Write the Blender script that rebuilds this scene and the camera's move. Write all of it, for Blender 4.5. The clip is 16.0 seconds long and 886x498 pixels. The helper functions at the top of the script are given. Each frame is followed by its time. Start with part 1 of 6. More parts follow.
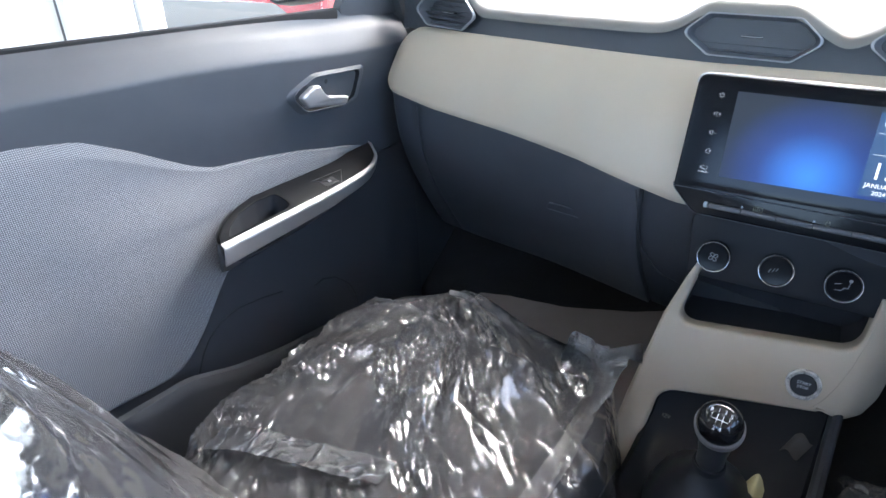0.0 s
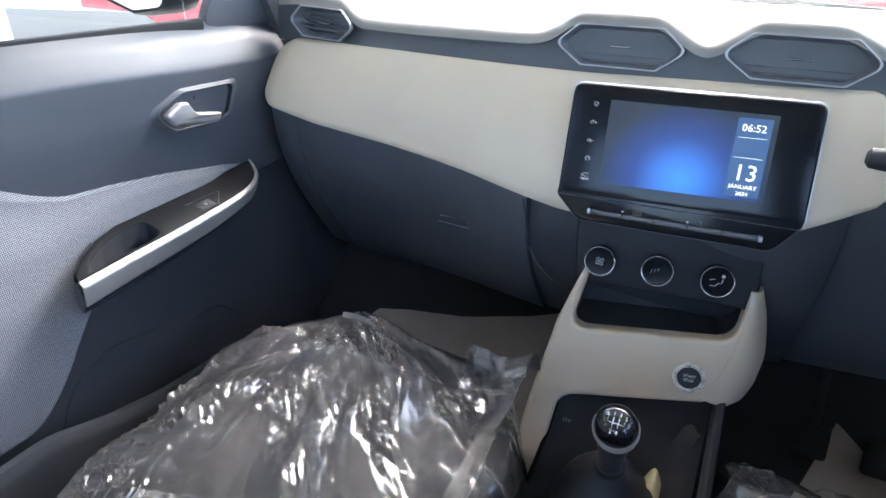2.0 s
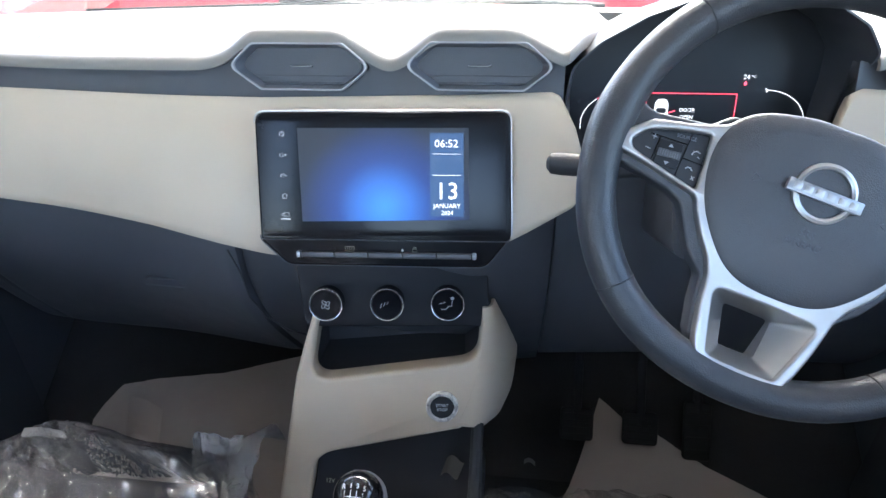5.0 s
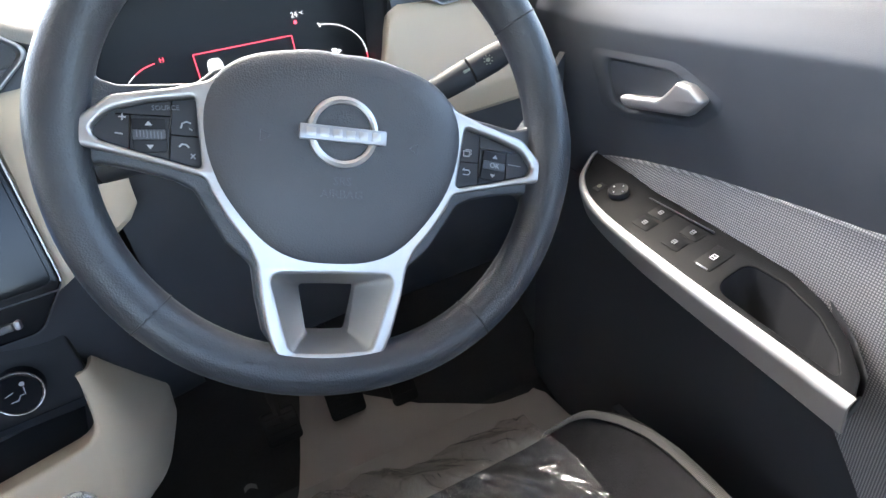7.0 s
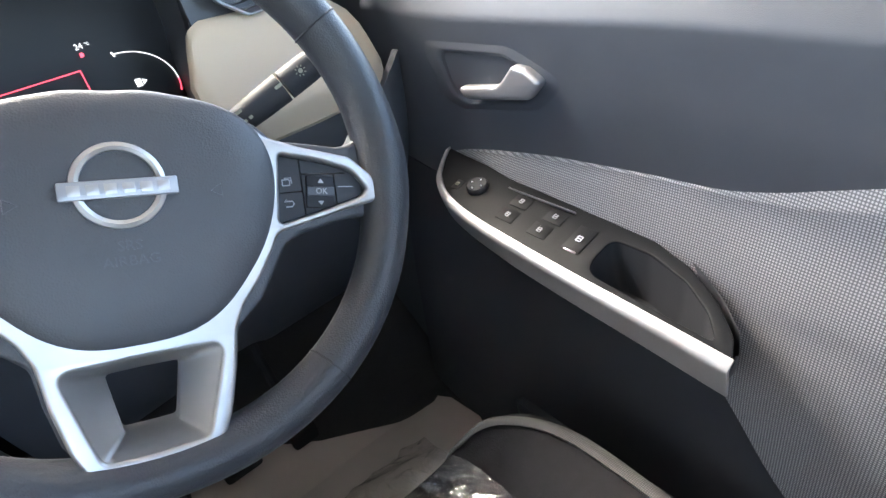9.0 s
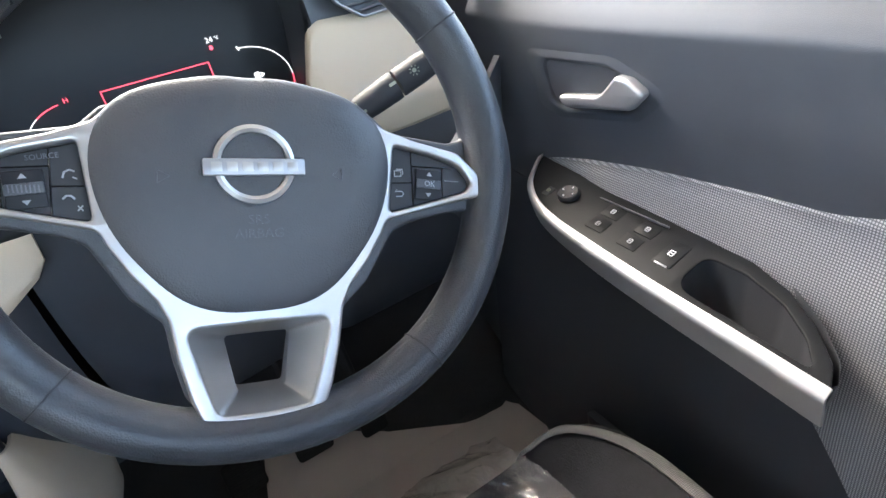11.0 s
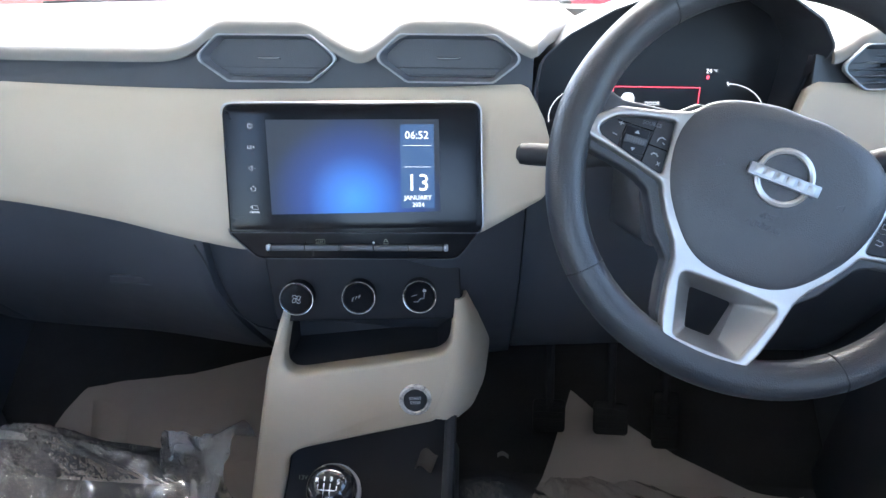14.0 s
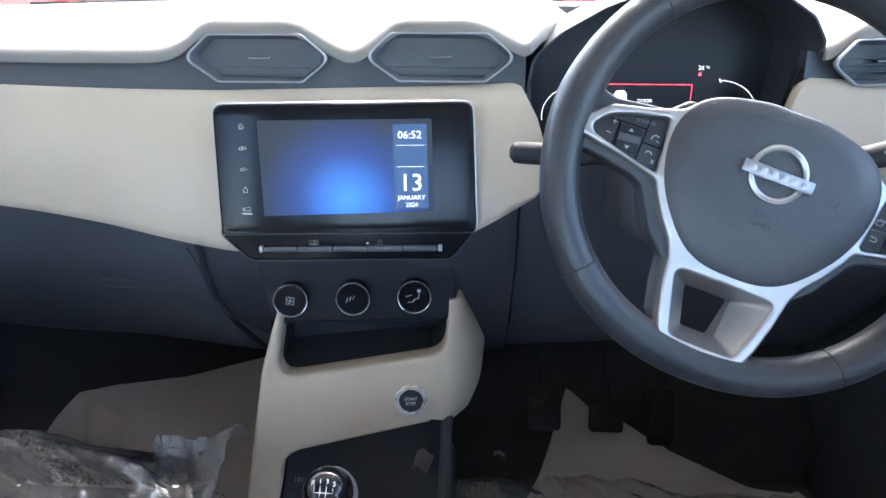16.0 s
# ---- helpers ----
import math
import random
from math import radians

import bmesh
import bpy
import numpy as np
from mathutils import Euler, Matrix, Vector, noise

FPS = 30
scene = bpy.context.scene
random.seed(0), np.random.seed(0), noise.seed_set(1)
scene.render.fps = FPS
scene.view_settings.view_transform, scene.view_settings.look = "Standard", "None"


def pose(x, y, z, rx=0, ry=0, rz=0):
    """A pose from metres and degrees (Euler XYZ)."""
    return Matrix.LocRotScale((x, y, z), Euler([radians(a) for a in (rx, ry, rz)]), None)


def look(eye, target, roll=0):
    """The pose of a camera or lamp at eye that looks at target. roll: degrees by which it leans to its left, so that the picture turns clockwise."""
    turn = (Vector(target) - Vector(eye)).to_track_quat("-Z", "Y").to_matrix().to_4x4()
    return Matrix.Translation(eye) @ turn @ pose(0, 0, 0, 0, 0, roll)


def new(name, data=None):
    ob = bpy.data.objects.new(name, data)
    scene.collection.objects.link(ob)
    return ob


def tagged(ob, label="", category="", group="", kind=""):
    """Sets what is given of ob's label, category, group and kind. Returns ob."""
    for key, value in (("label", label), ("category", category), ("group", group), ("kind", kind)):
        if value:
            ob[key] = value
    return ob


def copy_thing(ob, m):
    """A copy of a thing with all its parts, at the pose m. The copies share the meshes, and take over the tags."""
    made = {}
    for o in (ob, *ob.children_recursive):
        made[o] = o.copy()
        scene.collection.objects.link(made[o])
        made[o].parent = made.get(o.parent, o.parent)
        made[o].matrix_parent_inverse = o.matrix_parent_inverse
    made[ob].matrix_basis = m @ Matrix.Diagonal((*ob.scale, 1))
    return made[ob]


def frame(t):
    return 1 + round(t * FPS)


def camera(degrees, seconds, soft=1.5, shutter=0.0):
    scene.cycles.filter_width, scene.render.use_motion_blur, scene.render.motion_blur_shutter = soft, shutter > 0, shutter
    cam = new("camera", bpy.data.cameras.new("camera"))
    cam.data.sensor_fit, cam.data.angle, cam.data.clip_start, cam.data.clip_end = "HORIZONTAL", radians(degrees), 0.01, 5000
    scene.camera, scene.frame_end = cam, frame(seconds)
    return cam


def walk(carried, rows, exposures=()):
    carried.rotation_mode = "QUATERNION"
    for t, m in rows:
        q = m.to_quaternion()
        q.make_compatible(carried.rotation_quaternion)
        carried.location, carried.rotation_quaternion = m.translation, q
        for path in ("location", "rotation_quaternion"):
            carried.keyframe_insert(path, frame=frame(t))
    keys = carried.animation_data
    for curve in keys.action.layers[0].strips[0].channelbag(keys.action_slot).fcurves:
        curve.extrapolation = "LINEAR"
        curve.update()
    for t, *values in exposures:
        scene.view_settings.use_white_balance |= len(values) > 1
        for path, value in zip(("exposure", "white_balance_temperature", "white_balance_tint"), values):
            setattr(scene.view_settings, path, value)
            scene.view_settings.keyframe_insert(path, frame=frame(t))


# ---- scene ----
cam = camera(73.5, 16.0)
PATH = [
    (0, (0.057, -0.8, 0.888), (-1.007, 0.61, -0.049), -0.3),
    (0.5, (0.056, -0.797, 0.886), (-0.98, 0.64, -0.041), 0.0),
    (1, (0.056, -0.788, 0.888), (-0.928, 0.689, -0.035), 0.2),
    (1.5, (0.053, -0.776, 0.886), (-0.83, 0.764, -0.034), 0.9),
    (2, (0.054, -0.764, 0.887), (-0.739, 0.829, -0.025), 0.9),
    (2.5, (0.052, -0.748, 0.89), (-0.61, 0.904, -0.022), 0.7),
    (3, (0.054, -0.73, 0.893), (-0.482, 0.967, -0.02), 0.4),
    (5.5, (0.181, -0.594, 0.897), (0.119, 1.183, -0.02), -0.9),
    (6, (0.212, -0.573, 0.885), (0.404, 1.189, -0.041), -1.0),
    (6.5, (0.248, -0.551, 0.873), (0.732, 1.115, -0.122), -2.3),
    (7, (0.285, -0.539, 0.864), (0.936, 1.02, -0.206), -6.7),
    (7.5, (0.314, -0.525, 0.86), (1.109, 0.95, -0.231), -8.6),
    (8, (0.34, -0.514, 0.85), (1.283, 0.852, -0.266), -11.0),
    (10.5, (0.334, -0.513, 0.848), (1.255, 0.885, -0.246), -10.9),
    (11, (0.315, -0.515, 0.852), (1.083, 1.001, -0.203), -10.4),
    (11.5, (0.288, -0.531, 0.866), (0.77, 1.131, -0.136), -10.2),
    (12, (0.244, -0.554, 0.875), (0.482, 1.191, -0.071), -7.0),
    (12.5, (0.197, -0.584, 0.887), (0.22, 1.194, -0.028), -4.0),
    (13, (0.165, -0.604, 0.888), (0.134, 1.169, -0.038), -0.1),
    (13.5, (0.148, -0.624, 0.888), (0.033, 1.15, -0.028), 0.3),
    (14, (0.149, -0.625, 0.887), (0.02, 1.151, -0.024), 0.0),
    (14.5, (0.146, -0.625, 0.888), (0.023, 1.151, -0.024), 0.2),
    (15, (0.146, -0.624, 0.887), (0.03, 1.152, -0.025), 0.1),
    (15.5, (0.146, -0.623, 0.888), (0.036, 1.152, -0.028), 0.1),
    (16, (0.148, -0.622, 0.887), (0.041, 1.153, -0.028), -0.3),
]
walk(cam, [(t, look(eye, target, roll)) for t, eye, target, roll in PATH], exposures=[(0, 3.62, 6200, 10), (1.5, 3.72, 6200, 10), (3, 3.87, 6200, 10), (5.5, 3.9, 6350, 10), (7.5, 4.1, 6800, 10), (11, 4.1, 6800, 10), (12.5, 3.95, 6450, 10), (16, 3.87, 6250, 10)])

# ---- world and light ----
world = bpy.data.worlds.new("daylight")
scene.world = world
world.use_nodes = True
wn = world.node_tree.nodes
sky = wn.new("ShaderNodeTexSky")
sky.sky_type, sky.sun_disc = "NISHITA", False
sky.dust_density, sky.air_density = 3.0, 0.8
sky.sun_elevation, sky.sun_rotation = radians(52), radians(3)
world.node_tree.links.new(sky.outputs[0], wn["Background"].inputs[0])
wn["Background"].inputs[1].default_value = 0.15
sun = new("sun", bpy.data.lights.new("sun", "SUN"))
sun.data.energy, sun.data.angle, sun.data.color = 0.5, radians(30), (1.0, 0.95, 0.88)
sun.matrix_basis = look((0.2, 3.5, 4.6), (0, 0, 0))


# ---- materials ----
def material(name, color, rough=0.5, metal=0.0, vary=0.12, scale=30.0, bump=0.0, bump_scale=400.0, coat=0.0, kind="noise", spec=0.5):
    """A surface with two scales of colour change and a fine relief."""
    m = bpy.data.materials.new(name)
    m.use_nodes = True
    n, l = m.node_tree.nodes, m.node_tree.links
    p = n["Principled BSDF"]
    p.inputs["Roughness"].default_value, p.inputs["Metallic"].default_value = rough, metal
    p.inputs["Coat Weight"].default_value = coat
    p.inputs["Coat Roughness"].default_value = 0.08
    p.inputs["Specular IOR Level"].default_value = spec
    tc = n.new("ShaderNodeTexCoord")
    a, b = n.new("ShaderNodeTexNoise"), n.new("ShaderNodeTexNoise")
    a.inputs["Scale"].default_value, b.inputs["Scale"].default_value = scale, scale * 0.12
    a.inputs["Detail"].default_value = 5
    add = n.new("ShaderNodeMath")
    add.operation = "ADD"
    l.new(tc.outputs["Object"], a.inputs[0]), l.new(tc.outputs["Object"], b.inputs[0])
    l.new(a.outputs[0], add.inputs[0]), l.new(b.outputs[0], add.inputs[1])
    ramp = n.new("ShaderNodeMapRange")
    ramp.inputs[1].default_value, ramp.inputs[2].default_value = 0.6, 1.4
    l.new(add.outputs[0], ramp.inputs[0])
    mix = n.new("ShaderNodeMix")
    mix.data_type = "RGBA"
    mix.inputs[6].default_value = (*[c * (1 - vary) for c in color], 1)
    mix.inputs[7].default_value = (*[min(1, c * (1 + vary)) for c in color], 1)
    l.new(ramp.outputs[0], mix.inputs[0]), l.new(mix.outputs[2], p.inputs["Base Color"])
    rr = n.new("ShaderNodeMapRange")
    rr.inputs[1].default_value, rr.inputs[2].default_value = 0.6, 1.4
    rr.inputs[3].default_value, rr.inputs[4].default_value = rough * 0.85, min(1, rough * 1.15)
    l.new(add.outputs[0], rr.inputs[0]), l.new(rr.outputs[0], p.inputs["Roughness"])
    if bump:
        if kind == "grain":
            t = n.new("ShaderNodeTexVoronoi")
            t.inputs["Scale"].default_value = bump_scale
        else:
            t = n.new("ShaderNodeTexNoise")
            t.inputs["Scale"].default_value, t.inputs["Detail"].default_value = bump_scale, 4
        l.new(tc.outputs["Object"], t.inputs[0])
        bp = n.new("ShaderNodeBump")
        bp.inputs["Strength"].default_value, bp.inputs["Distance"].default_value = bump, 0.0006
        l.new(t.outputs[0], bp.inputs["Height"]), l.new(bp.outputs[0], p.inputs["Normal"])
    return m


def woven(name, light, dark, pitch, axes="YZ"):
    """A coarse woven mesh cloth: threads along and across, dark in the gaps."""
    m = material(name, light, 0.85, vary=0.1, scale=25)
    n, l = m.node_tree.nodes, m.node_tree.links
    p = n["Principled BSDF"]
    tc = n.new("ShaderNodeTexCoord")
    waves = []
    for axis in axes:
        w = n.new("ShaderNodeTexWave")
        w.wave_type, w.bands_direction = "BANDS", axis
        w.inputs["Scale"].default_value = 0.314 / pitch
        w.inputs["Distortion"].default_value = 0.15
        l.new(tc.outputs["Object"], w.inputs[0])
        waves.append(w)
    mul = n.new("ShaderNodeMath")
    mul.operation = "MULTIPLY"
    l.new(waves[0].outputs["Fac"], mul.inputs[0]), l.new(waves[1].outputs["Fac"], mul.inputs[1])
    ramp = n.new("ShaderNodeMapRange")
    ramp.inputs[1].default_value, ramp.inputs[2].default_value = 0.08, 0.5
    l.new(mul.outputs[0], ramp.inputs[0])
    old = p.inputs["Base Color"].links[0].from_socket
    mix = n.new("ShaderNodeMix")
    mix.data_type = "RGBA"
    mix.inputs[6].default_value = (*dark, 1)
    l.new(ramp.outputs[0], mix.inputs[0]), l.new(old, mix.inputs[7]), l.new(mix.outputs[2], p.inputs["Base Color"])
    bp = n.new("ShaderNodeBump")
    bp.inputs["Strength"].default_value, bp.inputs["Distance"].default_value = 0.15, 0.0005
    l.new(mul.outputs[0], bp.inputs["Height"]), l.new(bp.outputs[0], p.inputs["Normal"])
    return m


def glowing(name, color, strength):
    m = bpy.data.materials.new(name)
    m.use_nodes = True
    p = m.node_tree.nodes["Principled BSDF"]
    p.inputs["Base Color"].default_value = (0.02, 0.02, 0.02, 1)
    p.inputs["Emission Color"].default_value, p.inputs["Emission Strength"].default_value = (*color, 1), strength
    return m


def see_through(name, tint, gloss, rough, milk=0.0, crease=0.0, facet=1.0):
    """Thin clear sheet: straight-through light, a glossy film that grows at grazing angles, a little milkiness."""
    m = bpy.data.materials.new(name)
    m.use_nodes = True
    n, l = m.node_tree.nodes, m.node_tree.links
    n.remove(n["Principled BSDF"])
    out = n["Material Output"]
    tr, gl, df = n.new("ShaderNodeBsdfTransparent"), n.new("ShaderNodeBsdfGlossy"), n.new("ShaderNodeBsdfTranslucent")
    tr.inputs[0].default_value = (*tint, 1)
    gl.inputs["Roughness"].default_value = rough
    gl.inputs[0].default_value = (0.95, 0.95, 0.95, 1)
    df.inputs[0].default_value = (0.8, 0.8, 0.8, 1)
    fr = n.new("ShaderNodeFresnel")
    fr.inputs[0].default_value = 1.5
    mul = n.new("ShaderNodeMath")
    mul.operation, mul.use_clamp = "MULTIPLY_ADD", True
    mul.inputs[1].default_value, mul.inputs[2].default_value = gloss, 0.0
    l.new(fr.outputs[0], mul.inputs[0])
    mix, mix2 = n.new("ShaderNodeMixShader"), n.new("ShaderNodeMixShader")
    mix2.inputs[0].default_value = milk
    ds, both = n.new("ShaderNodeBsdfDiffuse"), n.new("ShaderNodeMixShader")
    ds.inputs[0].default_value = (0.8, 0.8, 0.8, 1)
    l.new(df.outputs[0], both.inputs[1]), l.new(ds.outputs[0], both.inputs[2])
    l.new(tr.outputs[0], mix2.inputs[1]), l.new(both.outputs[0], mix2.inputs[2])
    l.new(mul.outputs[0], mix.inputs[0]), l.new(mix2.outputs[0], mix.inputs[1]), l.new(gl.outputs[0], mix.inputs[2])
    if crease:
        # crushed facets with straight, whitened crease lines at two sizes
        tc, mp = n.new("ShaderNodeTexCoord"), n.new("ShaderNodeMapping")
        mp.inputs["Scale"].default_value, mp.inputs["Rotation"].default_value = (1.0, 0.32, 1.0), (0, 0, 0.35)
        wob, shift = n.new("ShaderNodeTexNoise"), n.new("ShaderNodeVectorMath")
        wob.inputs["Scale"].default_value = 9.0
        shift.operation = "MULTIPLY_ADD"
        shift.inputs[1].default_value = (0.05, 0.05, 0.05)
        l.new(tc.outputs["Object"], wob.inputs[0]), l.new(wob.outputs["Color"], shift.inputs[0]), l.new(tc.outputs["Object"], shift.inputs[2]), l.new(shift.outputs[0], mp.inputs[0])
        lines, heights = [], []
        for size, width, push, tall in ((14.0, 0.010, 0.7, 0.029), (44.0, 0.030, 1.0, 0.0092), (105.0, 0.05, 0.8, 0.0030)):
            vo, pz = n.new("ShaderNodeTexVoronoi"), n.new("ShaderNodeTexNoise")
            vo.feature = "DISTANCE_TO_EDGE"
            vo.inputs["Scale"].default_value = size
            pz.inputs["Scale"].default_value, pz.inputs["Detail"].default_value = size * 0.5, 1.0
            rg, rp, mm, hh = n.new("ShaderNodeMapRange"), n.new("ShaderNodeMapRange"), n.new("ShaderNodeMath"), n.new("ShaderNodeMath")
            mm.operation = hh.operation = "MULTIPLY"
            rg.inputs[1].default_value, rg.inputs[2].default_value, rg.inputs[3].default_value, rg.inputs[4].default_value = 0.0, width, crease * push, 0.0
            rp.inputs[1].default_value, rp.inputs[2].default_value = 0.44, 0.64
            hh.inputs[1].default_value = tall
            l.new(mp.outputs[0], vo.inputs[0]), l.new(tc.outputs["Object"], pz.inputs[0]), l.new(vo.outputs[0], rg.inputs[0]), l.new(vo.outputs[0], hh.inputs[0])
            l.new(pz.outputs[0], rp.inputs[0]), l.new(rg.outputs[0], mm.inputs[0]), l.new(rp.outputs[0], mm.inputs[1])
            lines.append(mm), heights.append(hh)
        most, plus, total = n.new("ShaderNodeMath"), n.new("ShaderNodeMath"), n.new("ShaderNodeMath")
        most.operation, plus.operation, plus.use_clamp = "MAXIMUM", "ADD", True
        plus.inputs[1].default_value = milk
        more = n.new("ShaderNodeMath")
        more.operation = "MAXIMUM"
        l.new(lines[0].outputs[0], more.inputs[0]), l.new(lines[1].outputs[0], more.inputs[1])
        l.new(more.outputs[0], most.inputs[0]), l.new(lines[2].outputs[0], most.inputs[1])
        l.new(most.outputs[0], plus.inputs[0]), l.new(plus.outputs[0], mix2.inputs[0])
        sum2 = n.new("ShaderNodeMath")
        l.new(heights[0].outputs[0], sum2.inputs[0]), l.new(heights[1].outputs[0], sum2.inputs[1])
        l.new(sum2.outputs[0], total.inputs[0]), l.new(heights[2].outputs[0], total.inputs[1])
        bp = n.new("ShaderNodeBump")
        bp.inputs["Distance"].default_value = facet
        # smooth and crushed patches
        pn, pr = n.new("ShaderNodeTexNoise"), n.new("ShaderNodeMapRange")
        pn.inputs["Scale"].default_value, pn.inputs["Detail"].default_value = 11.0, 2.0
        pr.inputs[1].default_value, pr.inputs[2].default_value, pr.inputs[3].default_value, pr.inputs[4].default_value = 0.42, 0.62, 0.06, 0.9
        l.new(mp.outputs[0], pn.inputs[0]), l.new(pn.outputs[0], pr.inputs[0]), l.new(pr.outputs[0], bp.inputs["Strength"])
        l.new(total.outputs[0], bp.inputs["Height"]), l.new(bp.outputs[0], gl.inputs["Normal"])
    l.new(mix.outputs[0], out.inputs[0])
    return m


CHARCOAL = material("charcoal_plastic", (0.060, 0.066, 0.076), 0.46, vary=0.12, bump=0.15, bump_scale=1500, kind="grain")
BAND = material("dark_band_plastic", (0.060, 0.066, 0.076), 0.42, bump=0.3, bump_scale=900, kind="grain")
DOOR = material("slate_door_plastic", (0.068, 0.075, 0.087), 0.48, vary=0.08, bump=0.12, bump_scale=1500, kind="grain")
BEIGE = material("beige_soft_panel", (0.51, 0.440, 0.335), 0.42, vary=0.05, scale=12, bump=0.15, bump_scale=1200, kind="grain")
PAD = material("ivory_dash_top", (0.215, 0.205, 0.185), 0.5, vary=0.05, scale=12, bump=0.3, bump_scale=1000, kind="grain")
LEATHER = material("black_wheel_leather", (0.036, 0.039, 0.044), 0.36, vary=0.12, bump=0.28, bump_scale=800, kind="grain")
AIRBAG = material("dark_grained_vinyl", (0.050, 0.053, 0.059), 0.40, vary=0.08, bump=0.30, bump_scale=900, kind="grain")
PIANO = material("gloss_black", (0.008, 0.009, 0.011), 0.12, vary=0.1, coat=0.6)
PLATE = material("dark_switch_plate", (0.010, 0.011, 0.013), 0.5, spec=0.10, vary=0.12, bump=0.2, bump_scale=900, kind="grain")
TRAY = material("black_console_plastic", (0.014, 0.015, 0.018), 0.5, vary=0.15, scale=12, spec=0.25)
DOORLOW = material("black_door_plastic", (0.042, 0.046, 0.054), 0.5, vary=0.1, bump=0.12, bump_scale=1500, kind="grain")
SCREEN = material("dark_screen_glass", (0.006, 0.007, 0.009), 0.16, vary=0.1, spec=0.25)
DISPLAY = material("black_display", (0.016, 0.018, 0.022), 0.42, vary=0.08, spec=0.3)
MATT = material("matt_black", (0.030, 0.032, 0.036), 0.6, spec=0.35, vary=0.15, bump=0.2)
ALLOY = material("pale_alloy", (0.52, 0.52, 0.525), 0.42, metal=0.8, vary=0.06, scale=60)
MIRROR = material("mirror_glass", (0.9, 0.9, 0.9), 0.02, metal=1.0, vary=0.01)
SATIN = material("satin_silver", (0.44, 0.435, 0.425), 0.36, metal=0.85, vary=0.06, scale=60, bump=0.05, bump_scale=1500)
CHROME = material("bright_chrome", (0.75, 0.75, 0.75), 0.18, metal=0.8, vary=0.05)
FUNNEL = material("grey_vent_funnel", (0.13, 0.14, 0.16), 0.4, vary=0.08)
VENTKEY = material("satin_key_grey", (0.085, 0.085, 0.088), 0.42, metal=0.3, vary=0.10)
VENTRIM = material("grey_vent_trim", (0.34, 0.355, 0.375), 0.35, metal=0.4, vary=0.05)
WOVEN = woven("grey_woven_mesh", (0.36, 0.368, 0.385), (0.115, 0.12, 0.132), 0.0024)
SEAT = material("dark_seat_cloth", (0.026, 0.026, 0.029), 0.9, spec=0.1, vary=0.25, scale=60, bump=0.8, bump_scale=500)
PIPING = woven("grey_woven_piping", (0.18, 0.18, 0.175), (0.07, 0.07, 0.07), 0.0020, "XY")
PAPER = material("brown_floor_paper", (0.40, 0.355, 0.32), 0.75, vary=0.08, scale=20, bump=0.3, bump_scale=60)
CARPET = material("black_carpet", (0.032, 0.032, 0.034), 0.95, vary=0.3, scale=200, bump=1.0, bump_scale=900)
RUBBER = material("black_rubber", (0.024, 0.024, 0.025), 0.7, spec=0.15, vary=0.2)
LINER = material("light_roof_cloth", (0.45, 0.44, 0.42), 0.9, vary=0.06, bump=0.3)
FILM = see_through("clear_seat_film", (0.93, 0.925, 0.91), 1.55, 0.10, milk=0.058, crease=0.25, facet=0.25)
MILKY = see_through("milky_seat_film", (0.92, 0.915, 0.90), 1.2, 0.05, milk=0.26, crease=0.14, facet=0.25)
SHEEN = see_through("smooth_seat_film", (0.90, 0.91, 0.92), 1.5, 0.05, milk=0.07, crease=0.10, facet=0.2)
GLASS = see_through("window_glass", (0.93, 0.96, 0.95), 0.3, 0.02)
MARK = material("white_print", (0.75, 0.77, 0.8), 0.6, vary=0.02)
GREYMARK = material("grey_print", (0.30, 0.31, 0.24), 0.6, vary=0.02)
SOFTMARK = material("soft_grey_print", (0.36, 0.37, 0.39), 0.6, vary=0.02)
LIT = glowing("white_backlight", (0.85, 0.92, 1.0), 0.17)
LITRED = glowing("red_backlight", (1.0, 0.08, 0.14), 0.22)
LITDIM = glowing("dim_backlight", (0.75, 0.85, 1.0), 0.10)


# ---- mesh helpers ----
BASE = {}


def thing(name, m=None, label="", category="", group="", kind=""):
    ob = new(name)
    ob.empty_display_size = 0.05
    ob.matrix_basis = m or Matrix()
    BASE[ob] = m or Matrix()
    return tagged(ob, label, category, group, kind)


def finish(me, mat, sharp=35):
    me.materials.clear()
    me.materials.append(mat)
    me.set_sharp_from_angle(angle=radians(sharp))
    me.polygons.foreach_set("use_smooth", [True] * len(me.polygons))
    me.update()


def part(name, me, mat, parent, label="", local=False, sharp=35):
    """One mesh object under a thing or a part. The mesh is in world metres unless local."""
    base = BASE[parent]
    if not local:
        me.transform(base.inverted())
    finish(me, mat, sharp)
    ob = new(name, me)
    ob.parent = parent
    BASE[ob] = base
    if label:
        ob["label"] = label
    return ob


def solo(name, me, mat, label, category, group="", kind="", sharp=35):
    finish(me, mat, sharp)
    ob = new(name, me)
    BASE[ob] = Matrix()
    return tagged(ob, label, category, group, kind)


def mesh_of(verts, faces):
    me = bpy.data.meshes.new("m")
    me.from_pydata([tuple(v) for v in verts], [], faces)
    bm = bmesh.new()
    bm.from_mesh(me)
    bmesh.ops.recalc_face_normals(bm, faces=bm.faces)
    bm.to_mesh(me)
    bm.free()
    return me


def joined(*meshes):
    bm = bmesh.new()
    for me in meshes:
        bm.from_mesh(me)
    me = bpy.data.meshes.new("m")
    bm.to_mesh(me)
    bm.free()
    return me


